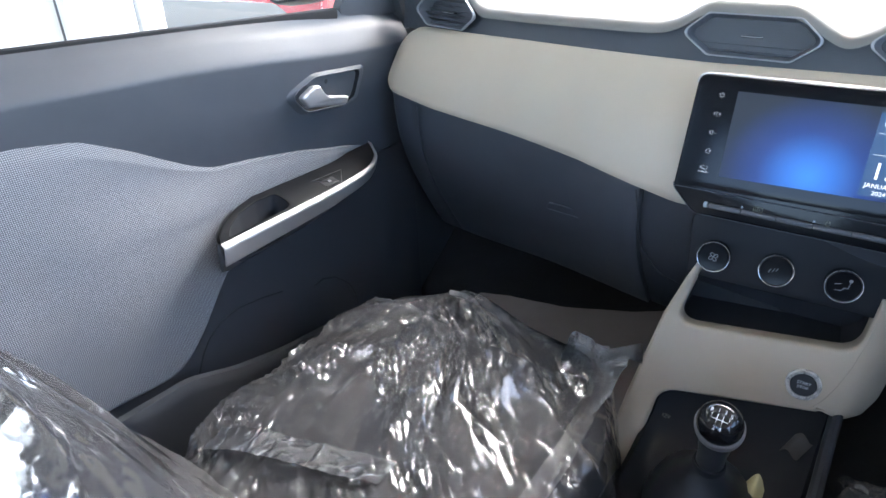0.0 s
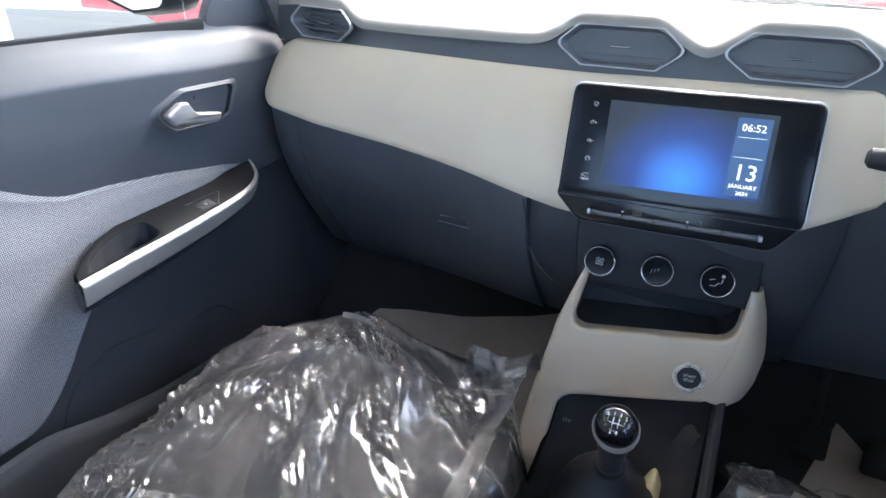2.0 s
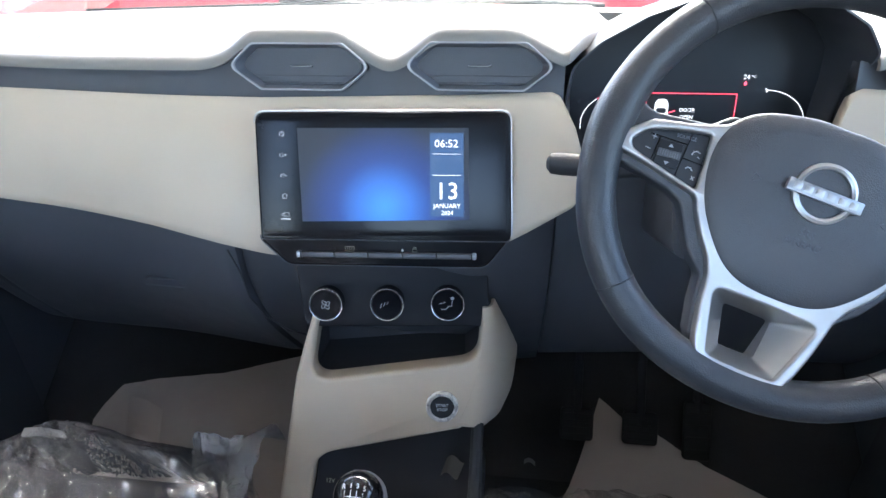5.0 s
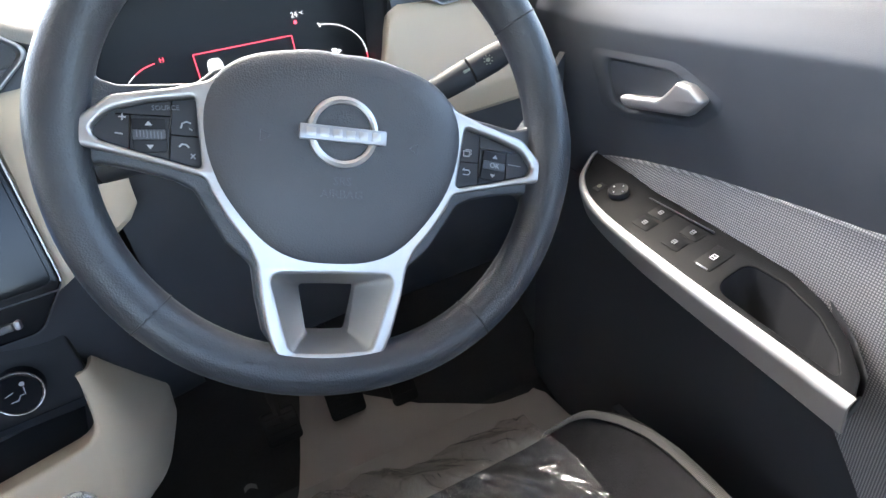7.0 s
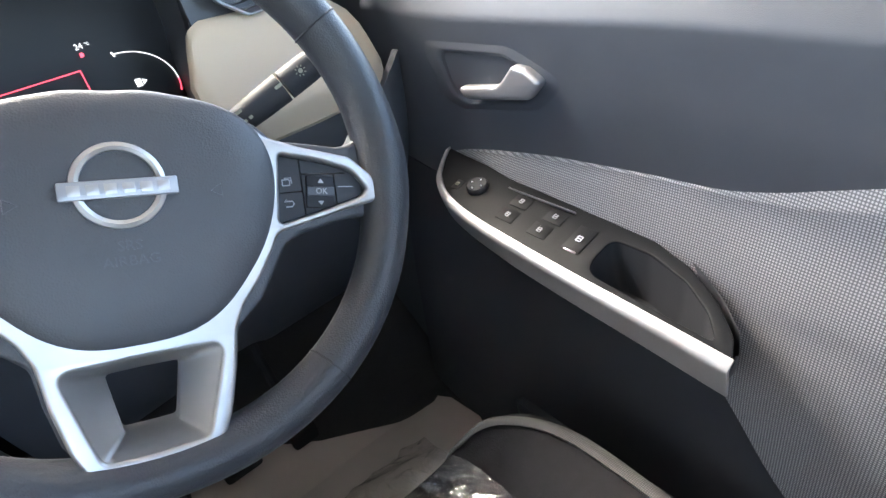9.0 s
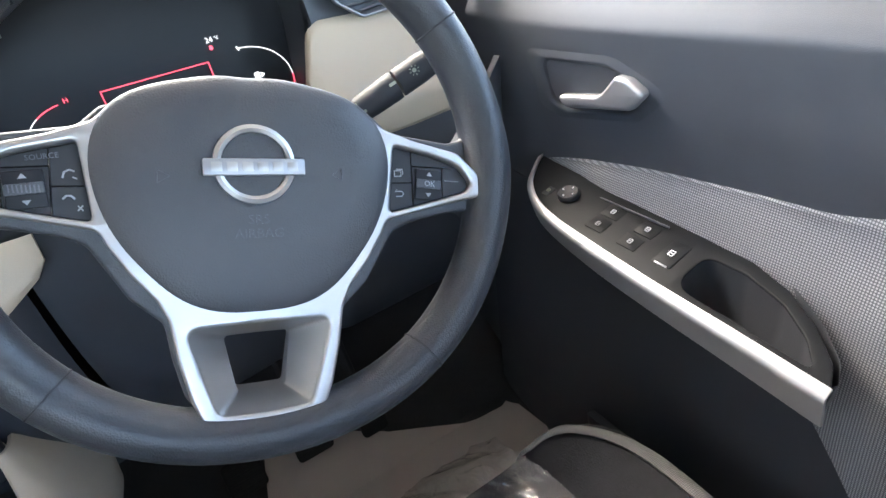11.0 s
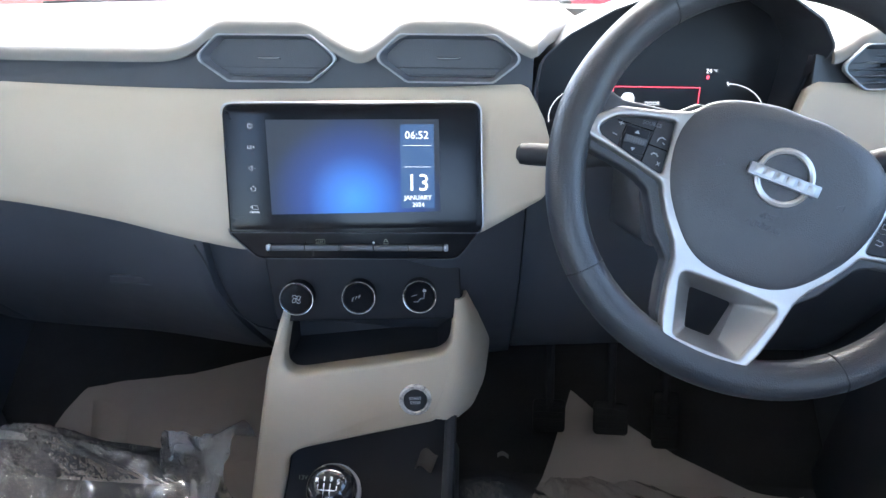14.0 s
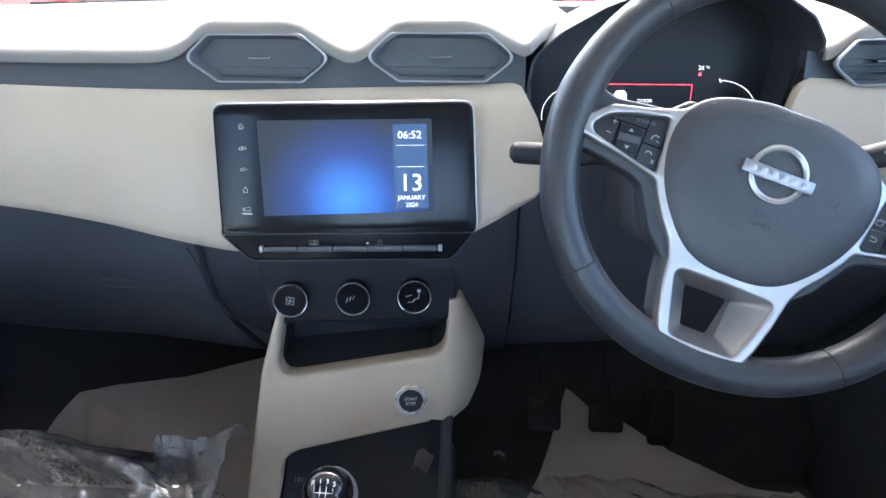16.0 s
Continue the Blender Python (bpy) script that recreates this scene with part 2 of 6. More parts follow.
def sheet(f, nu, nv, thick=0.003, roll=0.0):
    """A curved panel f(u, v), u and v from 0 to 1, thick metres deep behind its face; roll: its rim turns back by that much."""
    g = np.array([[f(i / nu, j / nv) for j in range(nv + 1)] for i in range(nu + 1)], float)
    du, dv = np.gradient(g, axis=0), np.gradient(g, axis=1)
    nrm = np.cross(du, dv)
    nrm /= np.linalg.norm(nrm, axis=2, keepdims=True) + 1e-12
    top = g.copy()
    if roll:
        for i in range(nu + 1):
            for j in range(nv + 1):
                if i in (0, nu) or j in (0, nv):
                    top[i, j] = g[i, j] - nrm[i, j] * roll
    low = g - nrm * (thick + roll)
    k = (nu + 1) * (nv + 1)
    idx = lambda i, j: i * (nv + 1) + j
    faces = []
    for i in range(nu):
        for j in range(nv):
            q = [idx(i, j), idx(i + 1, j), idx(i + 1, j + 1), idx(i, j + 1)]
            faces.append(q)
            faces.append([a + k for a in reversed(q)])
    rim = [idx(i, 0) for i in range(nu)] + [idx(nu, j) for j in range(nv)] + [idx(i, nv) for i in range(nu, 0, -1)] + [idx(0, j) for j in range(nv, 0, -1)]
    for a, b in zip(rim, rim[1:] + rim[:1]):
        faces.append([b, a, a + k, b + k])
    return mesh_of(np.vstack([top.reshape(-1, 3), low.reshape(-1, 3)]), faces)


def rounded(pts, r, n=5):
    """A polygon with its corners rounded by r (one number, or one a corner)."""
    out, k = [], len(pts)
    for i in range(k):
        a, b, c = (Vector(pts[(i + d) % k]) for d in (-1, 0, 1))
        rad = r[i] if isinstance(r, (list, tuple)) else r
        u, v = (a - b), (c - b)
        lu, lv = u.length, v.length
        u, v = u / lu, v / lv
        half = math.acos(max(-0.999, min(0.999, u.dot(v)))) / 2
        d = min(rad / math.tan(half), lu * 0.48, lv * 0.48)
        p, q = b + u * d, b + v * d
        for s in range(n + 1):
            t = s / n
            out.append(tuple((1 - t) ** 2 * p + 2 * t * (1 - t) * b + t * t * q))
    return out


def flat(loops, depth, bevel=0.0, m=None, res=2):
    """Solid plate in the local x-y plane, facing +z, from outlines (the inner ones are holes), with rounded edges."""
    cu = bpy.data.curves.new("c", "CURVE")
    cu.dimensions, cu.fill_mode = "2D", "BOTH"
    cu.extrude, cu.bevel_depth, cu.bevel_resolution, cu.offset = max(1e-5, depth / 2 - bevel), bevel, res, -bevel
    for loop in loops:
        sp = cu.splines.new("POLY")
        sp.points.add(len(loop) - 1)
        for p, q in zip(sp.points, loop):
            p.co = (q[0], q[1], 0, 1)
        sp.use_cyclic_u = True
    ob = bpy.data.objects.new("c", cu)
    me = bpy.data.meshes.new_from_object(ob)
    bpy.data.objects.remove(ob)
    bm = bmesh.new()
    bm.from_mesh(me)
    bmesh.ops.remove_doubles(bm, verts=bm.verts, dist=1e-6)
    bmesh.ops.recalc_face_normals(bm, faces=bm.faces)
    bm.to_mesh(me)
    bm.free()
    me.transform(Matrix.Translation((0, 0, -depth / 2)))
    if m:
        me.transform(m)
    return me


def lettering(body, size, m, depth=0.0004, align="CENTER"):
    cu = bpy.data.curves.new("t", "FONT")
    cu.body, cu.size, cu.extrude, cu.align_x, cu.align_y = body, size, depth / 2, align, "CENTER"
    cu.resolution_u = 2
    ob = bpy.data.objects.new("t", cu)
    me = bpy.data.meshes.new_from_object(ob)
    bpy.data.objects.remove(ob)
    me.transform(m)
    return me


def tube(path, radius, sides=10, closed=False, flat_z=1.0):
    """A round bar along a path; radius is a number, or a function of the way along it from 0 to 1."""
    pts = [Vector(p) for p in path]
    k = len(pts)
    verts, faces, up = [], [], None
    for i, p in enumerate(pts):
        a = pts[(i - 1) % k] if closed or i else p
        b = pts[(i + 1) % k] if closed or i < k - 1 else p
        d = (b - a).normalized()
        if up is None:
            up = d.orthogonal().normalized()
        up = (up - d * up.dot(d)).normalized()
        side = d.cross(up)
        r = radius(i / max(1, k - 1)) if callable(radius) else radius
        for s in range(sides):
            w = 2 * math.pi * s / sides
            verts.append(p + up * math.cos(w) * r + side * math.sin(w) * r * flat_z)
    for i in range(k if closed else k - 1):
        for s in range(sides):
            a, b = i * sides + s, i * sides + (s + 1) % sides
            c, d = ((i + 1) % k) * sides + s, ((i + 1) % k) * sides + (s + 1) % sides
            faces.append([a, b, d, c])
    if not closed:
        faces.append(list(range(sides))[::-1])
        faces.append(list(range((k - 1) * sides, k * sides)))
    return mesh_of(verts, faces)


def turned(profile, m, sides=40):
    """A body of revolution about local z, from (radius, height) pairs, closed where a radius is 0."""
    verts, faces, rings = [], [], []
    for r, h in profile:
        if r < 1e-6:
            rings.append([len(verts)])
            verts.append(m @ Vector((0, 0, h)))
        else:
            rings.append(list(range(len(verts), len(verts) + sides)))
            verts += [m @ Vector((r * math.cos(2 * math.pi * s / sides), r * math.sin(2 * math.pi * s / sides), h)) for s in range(sides)]
    for a, b in zip(rings, rings[1:]):
        for s in range(sides):
            q = [a[s % len(a)], a[(s + 1) % len(a)], b[(s + 1) % len(b)], b[s % len(b)]]
            q = list(dict.fromkeys(q))
            if len(q) > 2:
                faces.append(q)
    return mesh_of(verts, faces)


def loft(rings, closed=True, caps=True):
    """Skin over rings of equally many points."""
    n, verts, faces = len(rings[0]), [v for r in rings for v in r], []
    for i in range(len(rings) - 1):
        for s in range(n if closed else n - 1):
            a, b = i * n + s, i * n + (s + 1) % n
            faces.append([a, b, b + n, a + n])
    if caps and closed:
        faces.append(list(range(n))[::-1])
        faces.append([(len(rings) - 1) * n + s for s in range(n)])
    return mesh_of(verts, faces)


def block(lo, hi, r=0.004, m=None):
    """A box with rounded edges."""
    bm = bmesh.new()
    bmesh.ops.create_cube(bm, size=1)
    bmesh.ops.transform(bm, matrix=Matrix.Translation([(a + b) / 2 for a, b in zip(lo, hi)]) @ Matrix.Diagonal([b - a for a, b in zip(lo, hi)] + [1]), verts=bm.verts)
    if r:
        bmesh.ops.bevel(bm, geom=bm.edges[:], offset=r, segments=2, profile=0.5, affect="EDGES")
    if m:
        bmesh.ops.transform(bm, matrix=m, verts=bm.verts)
    me = bpy.data.meshes.new("m")
    bm.to_mesh(me)
    bm.free()
    return me


def lerp(table, x):
    return float(np.interp(x, [a for a, _ in table], [b for _, b in table]))


def smooth(table, x):
    """Like lerp, with eased joints."""
    w = 0.012
    return sum(lerp(table, x + d * w) for d in (-1, -0.5, 0, 0.5, 1)) / 5


def ease(t):
    t = max(0.0, min(1.0, t))
    return t * t * (3 - 2 * t)


def plane_pose(origin, right, up):
    """Local x along right, y along up, z out of the face."""
    r = Vector(right).normalized()
    u = (Vector(up) - r * Vector(up).dot(r)).normalized()
    n = r.cross(u)
    return Matrix(((r.x, u.x, n.x, origin[0]), (r.y, u.y, n.y, origin[1]), (r.z, u.z, n.z, origin[2]), (0, 0, 0, 1)))


# ---- the car's shell: floor, firewall, roof, pillars, windows ----
floor = solo("floor", joined(block((-0.78, -1.6, 0.0), (0.78, 0.16, 0.05), 0), block((-0.78, 0, -0.02), (0.78, 0.36, 0.02), 0, pose(0, 0.15, 0.03, 38))), CARPET, "black carpeted car floor rising to the toe board", "floor", kind="structure")
solo("wall_front", block((-0.80, 0.40, 0.0), (0.80, 0.46, 0.74), 0), MATT, "black firewall behind the dashboard", "wall", kind="structure")
solo("wall_back", joined(block((-0.8, -1.66, 0.0), (0.8, -1.6, 0.70), 0), block((-0.8, -1.66, 1.18), (0.8, -1.6, 1.26), 0), block((-0.8, -1.66, 0.70), (-0.70, -1.6, 1.18), 0), block((0.70, -1.66, 0.70), (0.8, -1.6, 1.18), 0)), CHARCOAL, "dark rear wall of the cabin with a window opening", "wall", kind="structure")
solo("ceiling", block((-0.74, -1.66, 1.22), (0.74, -0.42, 1.26), 0.01), LINER, "light grey cloth headliner of the car", "ceiling", kind="structure")
for s, n in ((-1, 1), (1, 2)):
    solo(f"wall_side_{n}", joined(block((s * 0.82 - 0.03, -1.62, 0.0), (s * 0.82 + 0.03, -1.40, 1.25), 0), block((s * 0.80 - 0.04, -1.40, -0.02), (s * 0.80 + 0.04, -0.86, 0.06), 0)), CHARCOAL, "dark trim round the open rear doorway", "wall", kind="structure")
    solo(f"wall_kick_{n}", block((s * 0.785 - 0.02, 0.05, 0.0), (s * 0.785 + 0.02, 0.46, 0.72), 0), CHARCOAL, "dark kick panel beside the footwell", "wall", kind="structure")
    solo(f"roof_rail_{n}", block((s * 0.765 - 0.035, -1.62, 1.18), (s * 0.765 + 0.035, -0.44, 1.24), 0.01), LINER, "light trim over the side windows", "trim", kind="structure")
    solo(f"pillar_b_{n}", loft([[(s * x, y, z) for x, y in ((0.76, -0.86), (0.82, -0.86), (0.82, -0.765), (0.76, -0.765))] for z in (0.0, 0.7, 1.24)]), CHARCOAL, "dark pillar behind the front door", "pillar", kind="structure")
    solo(f"pillar_a_{n}", loft([[(s * (c + a), y + b, z) for a, b in ((-0.012, -0.03), (0.035, -0.05), (0.045, 0.06), (-0.012, 0.05))] for c, y, z in ((0.785, 0.22, 0.70), (0.775, 0.14, 0.86), (0.745, -0.42, 1.22))]), CHARCOAL, "dark windscreen pillar rising from the door", "pillar", kind="structure")
    # mirror sail between pillar and window sill
    solo(f"trim_sail_{n}", loft([[(s * x, y, z) for y, z in rounded([(0.0, 0.762), (0.05, 0.752), (0.34, 0.750), (0.30, 0.90), (0.12, 0.96)], 0.012)] for x in (0.781, 0.80)]), CHARCOAL, "dark triangular trim at the front of the window", "trim", kind="structure")
    pane = solo(f"window_side_{n}", block((s * 0.80 - 0.002, -0.74, 0.75), (s * 0.80 + 0.002, -0.02, 1.22), 0), GLASS, "clear raised side window", "window", kind="structure")
    pane.visible_shadow = False
screen_pane = solo("window_front", loft([[(x, y + o, z) for x, y, z in ((-0.74, 0.40, 0.79), (-0.4, 0.49, 0.79), (0, 0.52, 0.79), (0.4, 0.49, 0.79), (0.74, 0.40, 0.79), (0.70, -0.41, 1.235), (0.36, -0.38, 1.235), (0, -0.37, 1.235), (-0.36, -0.38, 1.235), (-0.70, -0.41, 1.235))] for o in (0, 0.005)]), GLASS, "large clear windscreen", "window", kind="structure")
screen_pane.visible_shadow = False

solo("cowl", loft([[(x, y - 0.16 * (abs(x) / 0.7) ** 2, z) for y, z in ((0.458, 0.72), (0.458, 0.792), (0.60, 0.790), (0.62, 0.72))] for x in np.linspace(-0.76, 0.76, 17)]), MATT, "black cowl under the windscreen", "trim", kind="structure")
wiper = thing("wiper", Matrix.Translation((-0.3, 0.56, 0.79)), "black wiper lying at the foot of the windscreen", "wiper")
part("blade", tube([(-0.62, 0.43, 0.797), (-0.30, 0.52, 0.799), (0.05, 0.555, 0.797)], 0.005, 8), RUBBER, wiper)
part("arm", tube([(-0.30, 0.53, 0.806), (0.10, 0.575, 0.802), (0.30, 0.57, 0.792)], 0.006, 8), MATT, wiper)
BODY = material("red_body_paint", (0.42, 0.020, 0.032), 0.6, vary=0.06, scale=3, spec=0.0)
solo("bonnet", sheet(lambda u, v: (-0.74 + 1.48 * u, 0.64 + 0.80 * v - 0.16 * (abs(2 * u - 1)) ** 2, 0.788 + 0.092 * ease(v * 1.6) - 0.06 * v ** 3 - 0.03 * abs(2 * u - 1) ** 3), 40, 30, 0.01), BODY, "glossy red bonnet beyond the windscreen", "bonnet")

# ---- dashboard ----
EDGE = [(-0.74, 0.796), (-0.70, 0.800), (-0.585, 0.800), (-0.548, 0.772), (-0.45, 0.772), (-0.228, 0.775), (-0.200, 0.783), (-0.168, 0.807), (-0.060, 0.807), (-0.030, 0.788), (-0.004, 0.774), (0.006, 0.774), (0.030, 0.790), (0.055, 0.809), (0.145, 0.809), (0.178, 0.793), (0.205, 0.780), (0.53, 0.780), (0.548, 0.772), (0.585, 0.800), (0.70, 0.800), (0.74, 0.796)]


def sweep(x):
    """How far the dash falls back towards its ends."""
    return 0.06 * max(0.0, (abs(x) - 0.25) / 0.45) ** 1.5


dash = thing("dashboard", pose(0, 0.2, 0.5), "dashboard with an ivory top, beige panel and dark lower half", "dashboard")


def pad_face(x0, x1):
    def f(u, v):
        x = x0 + (x1 - x0) * u
        z0, y0 = smooth(EDGE, x), 0.078 + sweep(x)
        if 0.2 < x < 0.4:
            # falls back behind the instrument hood
            z0, y0 = max(z0, lerp([(0.205, 0.786), (0.220, 0.796), (0.26, 0.799)], x)), y0 + 2.2 * max(0.0, x - 0.208)
        back = 0.455 - 0.15 * (abs(x) / 0.65) ** 2
        if v < 0.25:
            w = v / 0.25 * math.pi / 2
            return (x, y0 + 0.016 * (1 - math.cos(w)), z0 - 0.011 + 0.016 * math.sin(w))
        t = (v - 0.25) / 0.75
        y = y0 + 0.016 + (back - y0) * t ** 1.3
        z0 += 0.005
        rise = 0.800 + 0.004 * t
        z = z0 + (rise - z0) * ease((y - y0 - 0.016) / (0.13 if z0 < rise else 0.20))
        return (x, y, z)
    return f


part("dash_top", sheet(pad_face(-0.745, 0.262), 160, 32, 0.006), PAD, dash, "ivory grained dash top with humps over the vents")
part("dash_top", sheet(pad_face(0.547, 0.745), 34, 28, 0.006), PAD, dash, "ivory grained dash top beside the driver's door")
part("dash_back", block((0.18, 0.395, 0.70), (0.57, 0.458, 0.800), 0.004), PAD, dash)


def band_face(x0, x1):
    def f(u, v):
        x = x0 + (x1 - x0) * u
        z1 = smooth(EDGE, x) - 0.004
        z = 0.725 + (z1 - 0.725) * v
        return (x, 0.092 + sweep(x) - 0.012 * (1 - v) * (1 if abs(x) < 0.6 else 0.6), z)
    return f


part("vent_band", sheet(band_face(-0.760, 0.202), 110, 6, 0.004), BAND, dash, "dark band that holds the air vents")
part("vent_band", sheet(band_face(0.530, 0.760), 24, 6, 0.004), BAND, dash, "dark band round the driver's outer vent")

# passenger-side beige panel, with a rounded outer end and a slanted inner end beside the wheel
P_TOP = [(-0.735, 0.690), (-0.727, 0.712), (-0.710, 0.728), (-0.68, 0.736), (-0.45, 0.737), (-0.155, 0.736), (0.10, 0.742), (0.195, 0.746), (0.215, 0.715), (0.226, 0.68)]
P_BOT = [(-0.735, 0.655), (-0.727, 0.638), (-0.70, 0.627), (-0.60, 0.610), (-0.45, 0.597), (-0.30, 0.583), (-0.20, 0.568), (-0.14, 0.559), (0.10, 0.570), (0.147, 0.590), (0.218, 0.629), (0.226, 0.64)]


def panel_y(x, z):
    top, low = 0.072 + sweep(x), -0.008 + 0.036 * ease((abs(x) - 0.12) / 0.35)
    t = (z - 0.57) / 0.17
    return low + (top - low) * (0.25 * t + 0.75 * max(0, t) ** 1.8) if t > 0 else low


def panel_face(u, v):
    x = -0.737 + 0.963 * u ** 1.5
    a, b = smooth(P_BOT, x) if -0.66 < x < 0.19 else lerp(P_BOT, x), lerp(P_TOP, x)
    if x < -0.60:
        a, b = lerp([(-0.75, 0.631), (-0.70, 0.625), (-0.60, 0.610)], x), lerp([(-0.75, 0.733), (-0.68, 0.7365), (-0.60, 0.737)], x)
        a += 0.024 * (1 - math.sqrt(max(0.0, 1 - max(0.0, (-0.703 - x) / 0.034) ** 2)))
        b -= 0.046 * (1 - math.sqrt(max(0.0, 1 - max(0.0, (-0.681 - x) / 0.056) ** 2)))
    z = a + (b - a) * v
    end = max(0, (-0.69 - x) / 0.05)
    return (x, panel_y(x, z) + 0.02 * end * end, z)


part("front_panel", sheet(panel_face, 150, 26, 0.010, 0.003), BEIGE, dash, "smooth beige soft panel across the passenger side")


def driver_face(u, v):
    x = 0.500 + 0.220 * u
    top = lerp([(0.500, 0.70), (0.520, 0.742), (0.535, 0.748), (0.68, 0.738), (0.705, 0.715), (0.72, 0.68)], x)
    low = lerp([(0.500, 0.622), (0.60, 0.620), (0.69, 0.624), (0.705, 0.633), (0.72, 0.65)], x)
    z = low + (top - low) * v
    crease = 0.018 * max(0, (0.655 - z) / 0.035) if z < 0.655 else 0
    return (x, panel_y(x, z) + crease + 0.02 * max(0, (x - 0.66) / 0.06) ** 2, z)


part("front_panel", sheet(driver_face, 30, 22, 0.010, 0.004), BEIGE, dash, "beige panel between the instruments and the driver's door")


def lower_face(x0, x1, zt, y_add=0.0):
    def f(u, v):
        x = x0 + (x1 - x0) * u
        z1 = zt(x)
        z = 0.28 + (z1 - 0.28) * v
        y = panel_y(x, z1) + 0.012 + y_add + 0.16 * (1 - v) ** 1.6 - 0.018 * math.sin(math.pi * min(1, v * 1.1)) * v
        return (x, y, z)
    return f


low_z = lambda x: smooth(P_BOT, x) + 0.006
part("lower_panel", sheet(lower_face(-0.728, -0.655, low_z), 10, 24, 0.006, 0.002), CHARCOAL, dash)
glove = part("glovebox_lid", sheet(lower_face(-0.652, -0.197, low_z, -0.004), 50, 24, 0.012, 0.004), CHARCOAL, dash, "dark grained glovebox lid")
LATCH = plane_pose((-0.315, 0.0440, 0.480), (1, 0.0, -0.03), (0, -0.36, 1))
latch = part("glovebox_latch", flat([rounded([(-0.044, -0.007), (0.036, -0.007), (0.026, 0.009), (-0.040, 0.006)], 0.003)], 0.004, 0.001, LATCH), CHARCOAL, glove, "dark flush glovebox latch")
# paler line along the latch's lower edge, a highlight put in as colour
part("latch_highlight", tube([LATCH @ Vector((x, -0.0075, 0.0004)) for x in (-0.044, -0.01, 0.034)], 0.0006, 6), FUNNEL, latch)
part("lower_panel", sheet(lower_face(-0.194, 0.20, lambda x: max(0.575, smooth(P_BOT, x) + 0.006), 0.008), 40, 24, 0.006, 0.002), DOORLOW, dash)
part("knee_panel", sheet(lower_face(0.203, 0.745, lambda x: lerp([(0.2, 0.66), (0.26, 0.665), (0.48, 0.665), (0.50, 0.628), (0.70, 0.628), (0.75, 0.66)], x), 0.004), 50, 24, 0.008, 0.003), CHARCOAL, dash, "dark knee panel under the steering wheel")
solo("seam_strip", tube([(-0.1955, panel_y(-0.19, 0.56) - 0.006, 0.566), (-0.193, 0.004, 0.53), (-0.187, 0.006, 0.49), (-0.172, 0.014, 0.455), (-0.148, 0.02, 0.43), (-0.11, 0.028, 0.415)], 0.0011, 6), MATT, "thin dark joint beside the glovebox", "trim", kind="structure")
# small raised emblem strip on the dash top above the passenger
part("embossed_mark", lettering("AIRBAG", 0.012, pose(-0.475, 0.150, 0.792, 32, 0, 0), 0.0006), GREYMARK, dash, "faint embossed word on the dash top")

# ---- instrument hood and cluster ----
hood = thing("instrument_cluster", pose(0.38, 0.2, 0.7), "hooded digital instrument cluster with red and white displays", "instrument cluster")
HOOD = [(0.212, 0.615), (0.203, 0.730), (0.208, 0.768), (0.240, 0.797), (0.288, 0.824), (0.345, 0.845), (0.42, 0.850), (0.485, 0.838), (0.524, 0.815), (0.547, 0.782), (0.545, 0.742), (0.538, 0.70), (0.530, 0.615)]
hood_line = rounded(HOOD, 0.03, 5)
mid = (0.37, 0.735)


def hood_ring(y, k, dz=0.0, squash=1.0):
    return [(mid[0] + (x - mid[0]) * k, y + (0.05 * ease((0.795 - z) / 0.06) if x > 0.45 and y < 0.14 else 0), mid[1] + (z - mid[1]) * k * squash + dz) for x, z in hood_line]


part("hood", loft([hood_ring(0.42, 1.00, -0.028, 0.72), hood_ring(0.28, 1.005, -0.008, 0.90), hood_ring(0.17, 1.005, 0.0, 0.985), hood_ring(0.14, 1.0), hood_ring(0.115, 0.995), hood_ring(0.104, 0.985), hood_ring(0.104, 0.970), hood_ring(0.115, 0.955), hood_ring(0.15, 0.940), hood_ring(0.225, 0.90)], caps=False), BAND, hood, "dark grained hood over the instruments")
part("display", flat([[((x - 0.37) * 0.93, (z - 0.735) * 0.93) for x, z in hood_line]], 0.006, 0, plane_pose((0.37, 0.205, 0.735), (1, 0, 0), (0, 0.18, 1))), DISPLAY, hood, "black satin display")


def dial(x, z, lift=0.004):
    z -= 0.006
    return plane_pose((x, 0.205 + 0.18 * (z - 0.735) - lift, z), (1, 0, 0), (0, 0.18, 1))


def bars(segments, w, lift=0.004):
    """Thin flat strokes on the display between pairs of places (x, z)."""
    out = []
    for (x0, z0), (x1, z1) in segments:
        d = Vector((x1 - x0, z1 - z0))
        n = Vector((-d.y, d.x)).normalized() * w / 2
        out.append([(x0 + n.x, z0 + n.y), (x1 + n.x, z1 + n.y), (x1 - n.x, z1 - n.y), (x0 - n.x, z0 - n.y)])
    verts, faces = [], []
    for q in out:
        faces.append(list(range(len(verts), len(verts) + 4)))
        verts += [(x, 0.205 + 0.18 * (z - 0.741) - lift, z - 0.006) for x, z in q]
    me = bpy.data.meshes.new("m")
    me.from_pydata(verts, [], faces)
    return me


